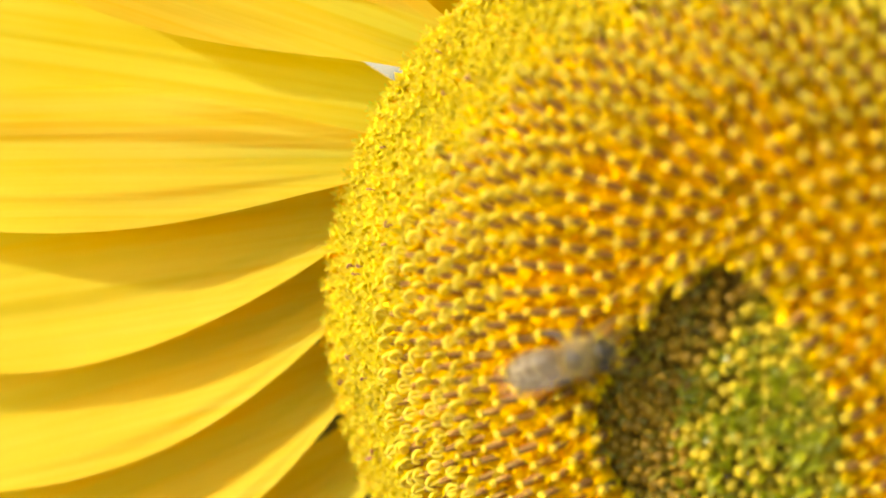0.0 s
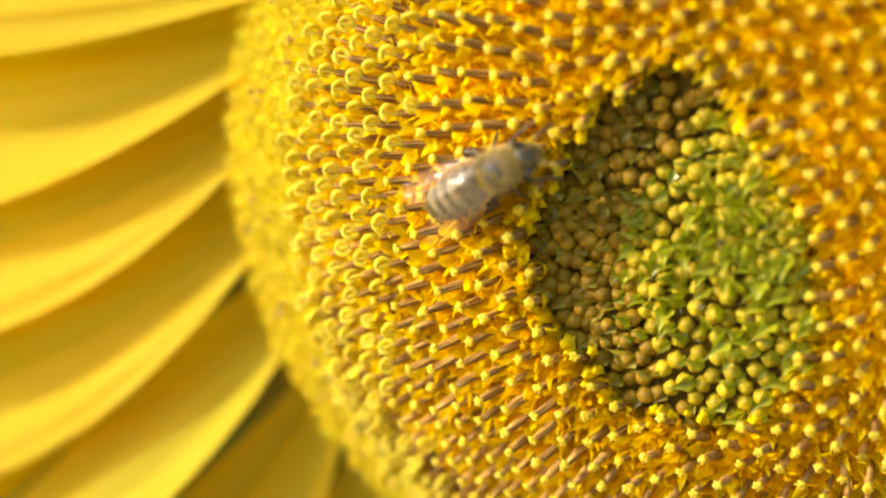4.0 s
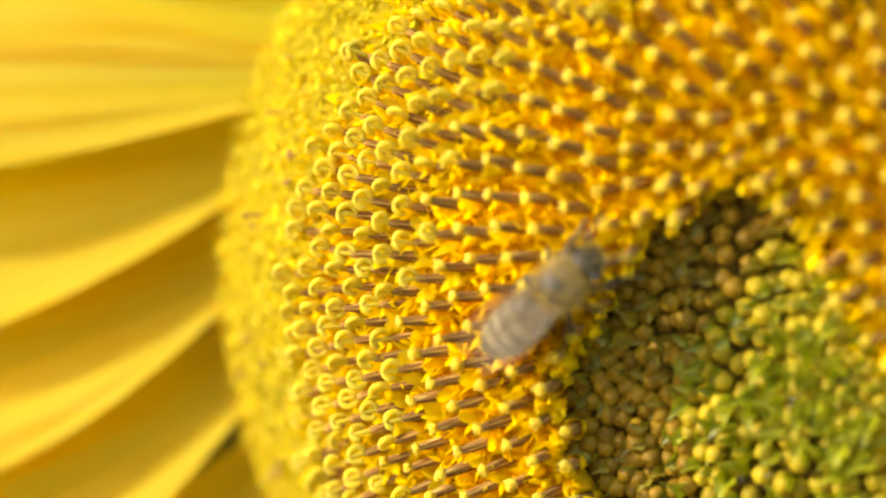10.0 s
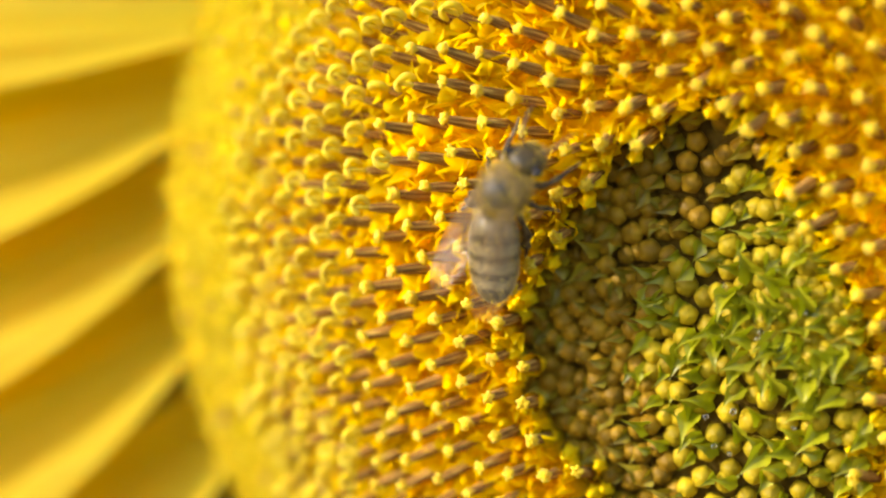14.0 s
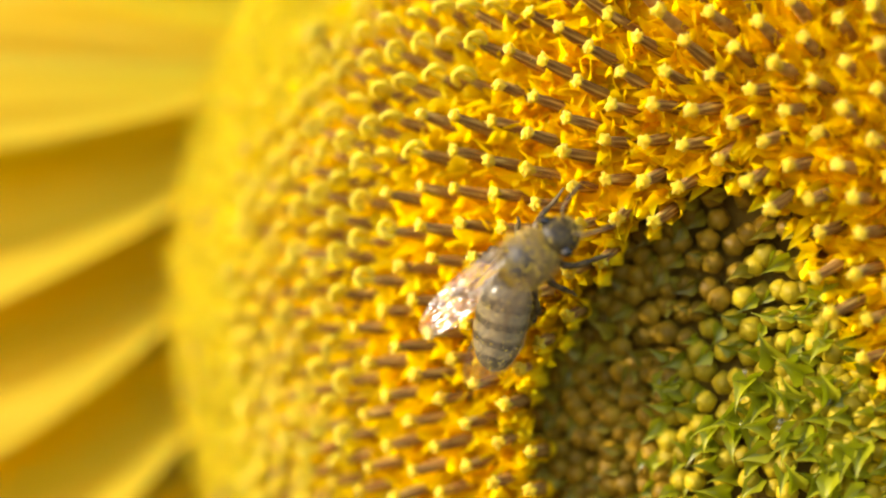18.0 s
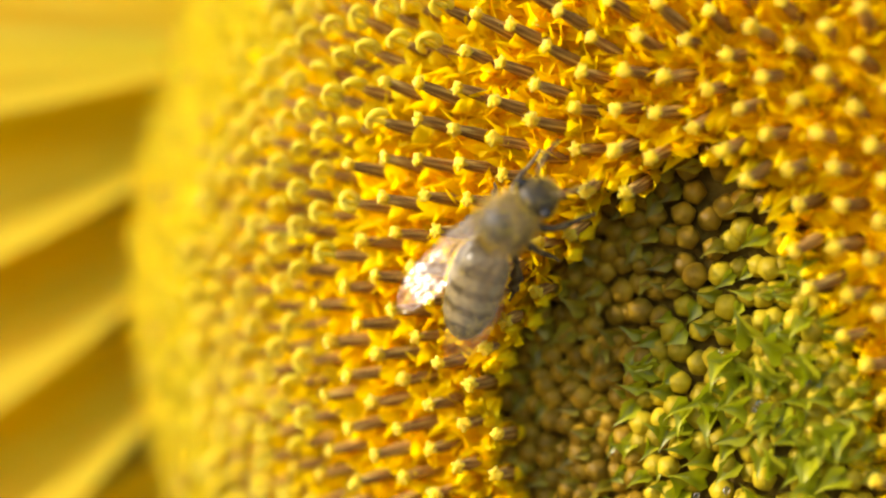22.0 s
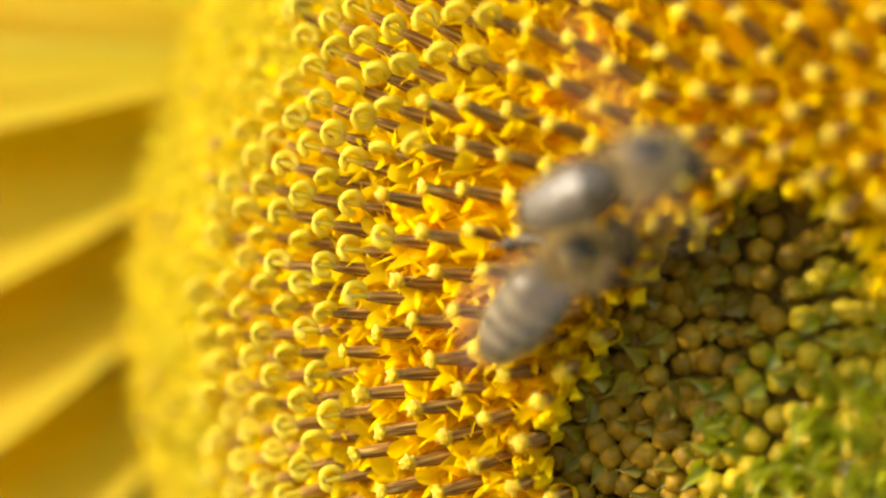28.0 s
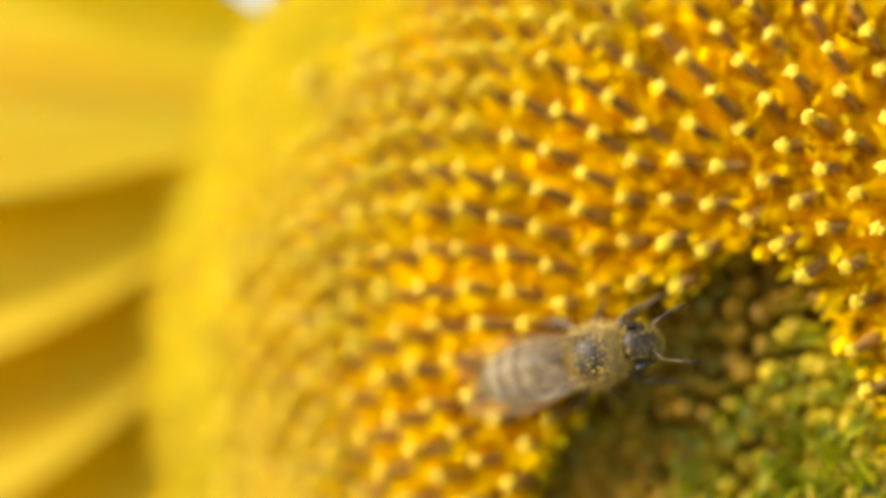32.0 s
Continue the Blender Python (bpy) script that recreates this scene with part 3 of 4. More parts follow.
# the unopened middle: buds, scales between them, green scales in the centre
k = 0
while True:
    k += 1
    pr = 1.0 * math.sqrt(k)
    if pr > PIT_R + 2:
        break
    a = k * GOLD + 1.0
    reach = pit_edge(a) / PIT_R * pr
    x, y = PIT[0] + reach * math.cos(a) + rng.uniform(-0.3, 0.3), PIT[1] + reach * math.sin(a) + rng.uniform(-0.3, 0.3)
    r, pr = math.hypot(x, y), pit_range(x, y)
    if pr > PIT_R + 1.6:
        continue
    h = floor_of(x, y) + rng.uniform(-0.4, 0.4)
    i = rng.randrange(60)
    green = green_range(x, y)
    if pr > 1.0:
        # the left crescent takes the bud colour with shade in it
        outer = green > 9 + 6 * max(0.0, min(1.0, (x + 6) / 6))
        part("bud", shared("outer_shaded_bud" if outer else "bud", i % 6, BUDS[i % 6], M_BUD_OUTER_SHADED if outer else M_BUD), sunflower, stand(x, y, h, rng.uniform(-10, 10), rng.uniform(0, 6.28), rng.uniform(0.66, 0.79)))
    zone = 0 if green < 7 else 1 if green < 11.5 + 3 * (x > -2) else 2
    for _ in range(2 if zone == 0 else 1):
        if rng.random() < (0.5, 0.15, 0.5)[zone]:
            continue
        lift = Matrix.Rotation(-radians(rng.uniform(15, 50) if zone == 0 else rng.uniform(10, 35)), 4, "Y")
        where = stand(x + 0.85, y + 0.3, h - (0.6, 0.35, 0.5)[zone], 0, math.pi + 0.35 + rng.uniform(-1.5, 1.5) * (1.0 if zone == 0 else 0.6), rng.uniform(0.8, 1.15))
        shp = SHEAVES[i % 5] if zone == 0 else BRACTS[i % 5]
        part("bract", shared(("sheaf", "bract", "scale")[zone], i % 5, shp, M_SCALE if zone == 2 else M_BRACT), sunflower, where @ lift)

# tiny drops of nectar on the green scales
mdw = Mat("nectar", 0.02, 0.5)
mdw.b.inputs["Transmission Weight"].default_value = 1.0
mdw.b.inputs["IOR"].default_value = 1.36
DROP = mesh_of("droplet", (lambda q: (q[0] * MM, q[1]))(lathe([(0.01, -0.2), (0.16, -0.13), (0.22, 0), (0.16, 0.13), (0.01, 0.2)], 12)), mdw.m)
for _ in range(14):
    a, d = rng.uniform(0, 6.283), 7 * math.sqrt(rng.random())
    x, y = 0.6 + 0.8 * d * math.cos(a), -7.2 + d * math.sin(a)
    part("droplet", DROP, sunflower, stand(x, y, floor_of(x, y) + 0.5, 0, 0, rng.uniform(0.7, 1.2)), label="clear nectar drop")

# ---- petals ----


def petal_mesh(seed, length, width, bend):
    r = random.Random(seed)
    nx, ny = 40, 60
    p1, p2 = r.uniform(0, 6), r.uniform(0, 6)
    curl, sag = r.uniform(0.02, 0.10), r.uniform(-0.10, 0.04)
    line, x, y = [], 0.0, 0.0
    for i in range(nx + 1):
        turn = radians(bend) * math.exp(-i / nx / 0.2)
        line.append((x, y, turn))
        x, y = x + length / nx * math.cos(turn), y + length / nx * math.sin(turn)
    vs, fs = [], []
    for i in range(nx + 1):
        s = i / nx
        w = width / 2 * (0.28 + 0.72 * math.sin(min(1, s / 0.5) * math.pi / 2) ** 1.2) * (1.0 if s < 0.5 else math.cos((s - 0.5) / 0.5 * math.pi / 2) ** 0.7 + 0.005)
        for j in range(ny + 1):
            e = 2 * j / ny - 1
            z = 0.10 * width * e * e * (1 - 0.5 * s) + sag * length * s * s + (0.5 * math.cos(e * 6.5 + p1) + 0.24 * math.cos(e * 14 + p2) + 0.06 * math.cos(e * 31 + p1)) * min(1, 3 * s) * (1 - 0.35 * s)
            z += 1.3 * math.sin(8 * s + p1) * e * min(1.0, 2 * s) + 0.6 * math.sin(4 * s + p2) * s
            z += curl * width * e * math.sin(3 * s)
            vs.append((line[i][0] - e * w * math.sin(line[i][2]), line[i][1] + e * w * math.cos(line[i][2]), z))
    for i in range(nx):
        for j in range(ny):
            a = i * (ny + 1) + j
            fs.append((a, a + 1, a + ny + 2, a + ny + 1))
    return mesh_of("petal", (np.array(vs) * MM, fs), M_PETAL)


def petal(phi, aim, radius, height, rise, roll, length, width, seed, bend=18):
    """phi: where it grows on the rim; aim: where it points (both degrees anticlockwise); rise: towards the viewer."""
    a = radians(phi)
    m = Matrix.Translation((radius * math.cos(a) * MM, radius * math.sin(a) * MM, height * MM)) @ Matrix.Rotation(radians(aim), 4, "Z") @ Matrix.Rotation(-radians(rise), 4, "Y") @ Matrix.Rotation(radians(roll), 4, "X")
    return part("petal", petal_mesh(seed, length, width, bend), sunflower, m)


prng = random.Random(77)
PETALS = [(139.8, 161, -10, 6, 10, -10), (151.5, 173, -12.5, 0, 8, -10), (157, 180, -8, 8, 18, 0), (164, 188, -11, 5, 24, 20), (175, 194, -11, 5, 26, 26), (186.5, 201, -11, 5, 26, 28), (199, 209, -11, 5, 26, 28)]
for i, (phi, aim, height, rise, roll, bend) in enumerate(PETALS):
    petal(phi, aim, 46, height, rise, roll, 72, 17 if i == 2 else 22 if i == 1 else 21, 40 + i, bend)
petal(127, 148, 46, -13, 4, 8, 70, 20, 61, 0)
petal(131.5, 151, 46, -14, 4, 8, 70, 20, 62, 0)
for i in range(25):
    phi = 211 + i * 11.4
    petal(phi, phi + 16 + prng.uniform(-5, 5), 46, -11 + prng.uniform(-1, 1), prng.uniform(0, 8), prng.uniform(6, 16), prng.uniform(66, 76), prng.uniform(17, 21), 70 + i)

# green pointed sepals behind the petals
SEPAL = mesh_of("sepal", (lambda s: (s[0] * MM, s[1]))(blade(40, 16, lambda s: (0.8 + 0.5 * s if s < 0.35 else 0.975 * (1 - (s - 0.35) / 0.65) ** 1.2 + 0.02), 14, 6, lambda s: -6 * s * s, 0.12)), M_SEPAL)
for i in range(26):
    a = radians(i * 360 / 26 + prng.uniform(-3, 3))
    if 122 < math.degrees(a) < 153:
        continue
    m = Matrix.Translation((44 * math.cos(a) * MM, 44 * math.sin(a) * MM, (-15 - 2 * (i % 2)) * MM)) @ Matrix.Rotation(a + prng.uniform(-0.1, 0.2), 4, "Z") @ Matrix.Rotation(radians(prng.uniform(-6, 14)), 4, "Y")
    part("sepal", SEPAL, sunflower, m)

# stem and leaves, along the head's axes
inv = HEAD.inverted()
base = Vector((0.06, 0.16, -0.02))
neck = HEAD @ Vector((0, 0, -0.030))
pts = [neck, neck - (HEAD.to_3x3() @ Vector((0, 0, 1))) * 0.05 + Vector((0, 0, -0.01)), Vector((0.055, 0.13, 1.40)), Vector((0.06, 0.15, 1.1)), Vector((0.06, 0.16, 0.5)), base]
sv, sf = sweep([inv @ p for p in pts], [0.016, 0.012, 0.012, 0.013, 0.016, 0.018], 14)
part("stem", mesh_of("stem", (sv, sf), M_SEPAL), sunflower, label="thick hairy green stem")
LEAFM = mesh_of("leaf", blade(0.22, 0.17, lambda s: (math.sin(min(1, s / 0.3) * math.pi / 2) ** 0.8 if s < 0.3 else (1 - (s - 0.3) / 0.7) ** 0.8 + 0.01) * (1 + 0.06 * (int(s * 24) % 2)), 24, 10, lambda s: 0.03 * s - 0.08 * s * s, 0.08), M_LEAF)
for at, turn, face, size in (((0.050, 0.085, 1.447), 176, 62, 0.9), ((0.052, 0.10, 1.40), 203, 55, 1.1)):
    m = Matrix.Translation(at) @ Matrix.Rotation(radians(turn), 4, "Z") @ Matrix.Rotation(radians(face), 4, "X") @ Matrix.Scale(size, 4)
    part("leaf", LEAFM, sunflower, inv @ m)
for z, turn, droop in ((1.34, 150, 10), (1.26, 200, 20), (1.18, 20, 25), (1.0, 100, 30), (0.9, 260, 30), (0.75, 170, 35), (0.6, 330, 35)):
    at = Vector((0.06, 0.15, z))
    m = Matrix.Translation(at) @ Matrix.Rotation(radians(turn), 4, "Z") @ Matrix.Rotation(radians(droop), 4, "Y")
    part("leaf", LEAFM, sunflower, inv @ m)

# ---- honey bees ----
# The body lies along x with the head at +x, z is its back; lengths in millimetres. The origin is the waist.
SEGMENTS = [-0.35, -2.0, -3.3, -4.6, -5.9]


def abdomen_width(x):
    """Half width of the abdomen at x, with a small step where one plate slides under the next."""
    q = (x + 2.6) / 4.2
    w = 1.76 * math.sqrt(max(0.0, 1 - abs(q) ** 2.5)) if x < -2.6 else 1.76 * max(0.0, 1 - (max(0.0, q) / 0.68) ** 2.8) ** 0.6
    for a, b in zip(SEGMENTS, SEGMENTS[1:] + [-6.9]):
        if b < x <= a:
            w *= 1.015 - 0.045 * max(0.0, (x - b) / (a - b) - 0.55)
    return max(w, 0.03)


def abdomen_material(name, dark, pale, first, dust):
    """Dark plates, each with a pale hair band at its root."""
    mab = Mat(name, 0.30, 0.45)
    sep = mab.node("ShaderNodeSeparateXYZ")
    mab.link(mab.coords((1000, 1000, 1000)), sep.inputs[0])
    wob = mab.node("ShaderNodeMath")
    wob.operation = "MULTIPLY_ADD"
    mab.link(mab.noise(1500, 4), wob.inputs[0])
    wob.inputs[1].default_value = 0.5
    mab.link(sep.outputs[0], wob.inputs[2])
    mrx = mab.node("ShaderNodeMapRange")
    mrx.inputs["From Min"].default_value, mrx.inputs["From Max"].default_value = -6.9, 0.6
    mab.link(wob.outputs[0], mrx.inputs["Value"])

    def place(x):
        return (x + 0.25 + 6.9) / 7.5
    stops = [(0.0, dark)]
    for root in reversed(SEGMENTS[1:4]):
        stops += [(place(root - 0.80), dark), (place(root - 0.66), pale), (place(root - 0.03), pale), (place(root + 0.03), dark)]
    stops += [(place(-0.9), first), (1.0, first)]
    bands = mab.ramp(mrx.outputs[0], *stops)
    mab.colour(mab.mix(dust, bands, mab.ramp(mab.noise(2500, 3), (0.4, (0.05, 0.035, 0.02)), (0.7, (0.50, 0.38, 0.15)))))
    return mab.bump(mab.noise(3500, 2), 0.25, 0.00005).m


M_ABDOMEN = abdomen_material("abdomen_dusty", (0.042, 0.028, 0.017), (0.22, 0.17, 0.10), (0.10, 0.068, 0.038), 0.22)
M_STRIPED = abdomen_material("abdomen_striped", (0.022, 0.018, 0.016), (0.22, 0.185, 0.145), (0.055, 0.045, 0.036), 0.12)


def bald_brown(name, middle, span):
    """Brown skin that is almost black and bare on the middle of the back."""
    m = Mat(name, 0.55, 0.3)
    near = m.node("ShaderNodeVectorMath")
    near.operation = "DISTANCE"
    m.link(m.coords((1000, 1000, 1000)), near.inputs[0])
    near.inputs[1].default_value = middle
    fade = m.node("ShaderNodeMapRange")
    fade.inputs["From Min"].default_value, fade.inputs["From Max"].default_value = span * 0.6, span
    m.link(near.outputs["Value"], fade.inputs["Value"])
    skin = m.ramp(m.noise(1500, 4), (0.3, (0.08, 0.055, 0.03)), (0.7, (0.26, 0.18, 0.09)))
    m.colour(m.mix(fade.outputs[0], m.ramp(m.noise(1200, 3), (0.3, (0.022, 0.018, 0.016)), (0.7, (0.075, 0.062, 0.052))), skin))
    return m.bump(m.noise(3000, 3), 0.4, 0.00008).m


M_THORAX = bald_brown("thorax_brown", (1.65, 0.0, 1.9), 1.3)
mhd = Mat("head_black", 0.5, 0.4)
M_HEADB = mhd.colour(mhd.ramp(mhd.noise(2200, 4), (0.35, (0.014, 0.011, 0.009)), (0.8, (0.10, 0.07, 0.03)))).bump(mhd.noise(3000, 3), 0.5, 0.0001).m
mey = Mat("eye_black", 0.12, 0.6)
M_EYE = mey.colour(mey.ramp(mey.noise(3000, 2), (0.3, (0.008, 0.006, 0.006)), (0.7, (0.03, 0.022, 0.018)))).m
mlg = Mat("leg_dark", 0.45, 0.4)
M_LEG = mlg.colour(mlg.ramp(mlg.noise(1800, 4), (0.4, (0.025, 0.014, 0.009)), (0.75, (0.20, 0.13, 0.05)))).m
mfu = Mat("fur_tan", 0.9, 0.1)
M_FUR = mfu.colour(mfu.vary(mfu.ramp(mfu.noise(800, 3), (0.3, (0.34, 0.24, 0.095)), (0.7, (0.66, 0.50, 0.22))), 0.35, "island")).m
mgr = Mat("pollen_grain_yellow", 0.8, 0.1)
M_GRAIN = mgr.colour(mgr.vary(mgr.ramp(mgr.noise(900, 2), (0.3, (0.62, 0.42, 0.03)), (0.7, (0.80, 0.60, 0.08))), 0.2, "island")).m


def wing_material(name, share):
    """A clear film: a little milky, with sharp wrinkled shine."""
    mwi = Mat(name, 0.3, 0.3)
    mwi.colour(mwi.ramp(mwi.noise(600, 3), (0.4, (0.70, 0.62, 0.50)), (0.7, (0.86, 0.80, 0.70))))
    clear = mwi.node("ShaderNodeBsdfTransparent")
    clear.inputs[0].default_value = (0.99, 0.985, 0.97, 1)
    mw = mwi.node("ShaderNodeMixShader")
    mw.inputs[0].default_value = share
    mwi.link(clear.outputs[0], mw.inputs[1])
    mwi.link(mwi.b.outputs[0], mw.inputs[2])
    shine = mwi.node("ShaderNodeBsdfGlossy", Roughness=0.14)
    edge = mwi.node("ShaderNodeFresnel", IOR=1.28)
    mwi.bump(mwi.noise(1.0, 4, (350, 900, 350)), 0.5, 0.0005)
    relief = mwi.b.inputs["Normal"].links[0].from_socket
    mwi.link(relief, shine.inputs["Normal"])
    mwi.link(relief, edge.inputs["Normal"])
    both = mwi.node("ShaderNodeMixShader")
    if share > 0.03:
        mwi.link(edge.outputs[0], both.inputs[0])
    else:
        both.inputs[0].default_value = 0.012
    mwi.link(mw.outputs[0], both.inputs[1])
    mwi.link(shine.outputs[0], both.inputs[2])
    mwi.link(both.outputs[0], mwi.t.nodes["Material Output"].inputs["Surface"])
    return mwi.m


M_WING = wing_material("wing_membrane", 0.032)
M_BEATING = wing_material("wing_membrane_thin", 0.02)
mve = Mat("wing_vein", 0.5, 0.3)
M_VEIN = mve.colour(mve.ramp(mve.noise(900, 2), (0.3, (0.12, 0.07, 0.03)), (0.7, (0.22, 0.14, 0.06)))).m


def egg(rings, seg=20, squash=1.0):
    """A closed body along x: rings of (x, radius, height of its axis)."""
    vs, fs = [], []
    for x, r, z in rings:
        for k in range(seg):
            a = 2 * math.pi * k / seg
            vs.append((x, r * math.cos(a), z + squash * r * math.sin(a)))
    for i in range(len(rings) - 1):
        for k in range(seg):
            j = (k + 1) % seg
            fs.append((i * seg + k, (i + 1) * seg + k, (i + 1) * seg + j, i * seg + j))
    fs.append(tuple(range(seg)))
    fs.append(tuple(reversed(range((len(rings) - 1) * seg, len(rings) * seg))))
    return np.array(vs) * MM, [tuple(reversed(f)) for f in fs]


def spot_on(shape, faces, r):
    v = shape[0]
    f = faces[r.randrange(len(faces))]
    e, g = r.random(), r.random()
    return (v[f[0]] * (1 - e) + v[f[1]] * e) * (1 - g) + (v[f[3]] * (1 - e) + v[f[2]] * e) * g


def fur(shape, count, length, r, keep=lambda v: True, back=0.3):
    """Short tapering hairs that stand on a body and lie back a little."""
    c = np.asarray(shape[0]).mean(0)
    vs, fs = [], []
    faces = [f for f in shape[1] if len(f) == 4]
    while len(vs) < count * 3:
        p = spot_on(shape, faces, r)
        if not keep(p / MM):
            continue
        n = Vector(p - c).normalized()
        n = (n + Vector((r.uniform(-0.45, 0.35) - back, r.uniform(-0.4, 0.4), r.uniform(-0.4, 0.4)))).normalized()
        side = n.orthogonal().normalized() * 0.016 * MM
        ln = length * r.uniform(0.5, 1.2) * MM
        b = len(vs)
        vs += [tuple(Vector(p) - side), tuple(Vector(p) + side), tuple(Vector(p) + n * ln)]
        fs.append((b, b + 1, b + 2))
    return np.array(vs), fs


def grains(shape, count, r, keep=lambda v: True):
    """Pollen grains caught in the hairs."""
    c = np.asarray(shape[0]).mean(0)
    faces = [f for f in shape[1] if len(f) == 4]
    bits = []
    while len(bits) < count:
        p = spot_on(shape, faces, r)
        if keep(p / MM):
            n = Vector(p - c).normalized()
            q = r.uniform(0.03, 0.065) * MM
            at = Vector(p) + n * r.uniform(0.02, 0.35) * MM
            bits.append((np.array([(q, 0, 0), (-q, 0, 0), (0, q, 0), (0, -q, 0), (0, 0, q), (0, 0, -q)]) + np.array(at), [(0, 2, 4), (2, 1, 4), (1, 3, 4), (3, 0, 4), (2, 0, 5), (1, 2, 5), (3, 1, 5), (0, 3, 5)]))
    return merge(*bits)


def wing_half(s, point):
    return max(0.03, math.sin(math.pi * min(1, s * 0.93 + 0.02) ** point) ** 0.6)


def wing_shape(length, width, point):
    return blade(length, width, lambda s: wing_half(s, point), 22, 6, lambda s: 0.2 * math.sin(9 * s) * s)


def leg_shape(side, x, spread, fwd, foot, hind):
    """Thigh, shin and a chain of small foot joints; the hind shin and heel are broad and flat."""
    y = side
    pts = [(x, y * 0.8, -1.1), (x + fwd * 0.25, y * (1.1 + 0.55 * spread), -0.9), (x + fwd * 0.40, y * (1.2 + 0.75 * spread), -1.25), (x + fwd * 0.75, y * (1.3 + 0.95 * spread), foot * 0.55 - 0.4), (x + fwd * 0.86, y * (1.3 + 1.0 * spread), foot * 0.6 - 0.45),
           (x + fwd * 1.15, y * (1.35 + 1.1 * spread), foot + 0.35), (x + fwd * 1.3, y * (1.4 + 1.2 * spread), foot + 0.1), (x + fwd * 1.6, y * (1.4 + 1.4 * spread), foot)]
    rad = [0.27, 0.31, 0.21, 0.55 if hind else 0.28, 0.28 if hind else 0.18, 0.48 if hind else 0.2, 0.13, 0.08]
    fine, fr = [], []
    for i in range(len(pts) - 1):
        for q in (0.0, 0.33, 0.67):
            fine.append(tuple(a + (b - a) * q for a, b in zip(pts[i], pts[i + 1])))
            fr.append(rad[i] + (rad[i + 1] - rad[i]) * q)
    return sweep(fine + [pts[-1]], fr + [rad[-1]], 9, True, 0.7)


def in_mm(shape):
    return shape[0] * MM, shape[1]


WINGS = {"forewing": (8.2, 2.7, 1.25, 1.35, 1.6, 100), "hindwing": (5.8, 1.9, 1.1, 1.2, 0.9, 118)}  # length, width, point, height, root, turn in flight


def wing_pose(name, s, spread, swing=0.0):
    """A resting wing: folded over the back at 0, held a little away and tilted outward at 1, swung after the abdomen."""
    length, width, point, z, x, turn = WINGS[name]
    place = Matrix.Translation((x * MM, s * (0.95 + 0.2 * spread) * MM, (z + (0.12 if s > 0 else 0.0)) * MM))
    return place @ Matrix.Rotation(s * radians(182 - 10 * spread) + swing, 4, "Z") @ Matrix.Rotation(-radians(2), 4, "Y") @ Matrix.Rotation(s * radians(26 * spread - 10), 4, "X")


def beating_pose(name, s):
    length, width, point, z, x, turn = WINGS[name]
    return Matrix.Translation((x * MM, s * 1.15 * MM, z * MM)) @ Matrix.Rotation(s * radians(turn), 4, "Z") @ Matrix.Rotation(-radians(20), 4, "Y") @ Matrix.Rotation(s * radians(15), 4, "X")


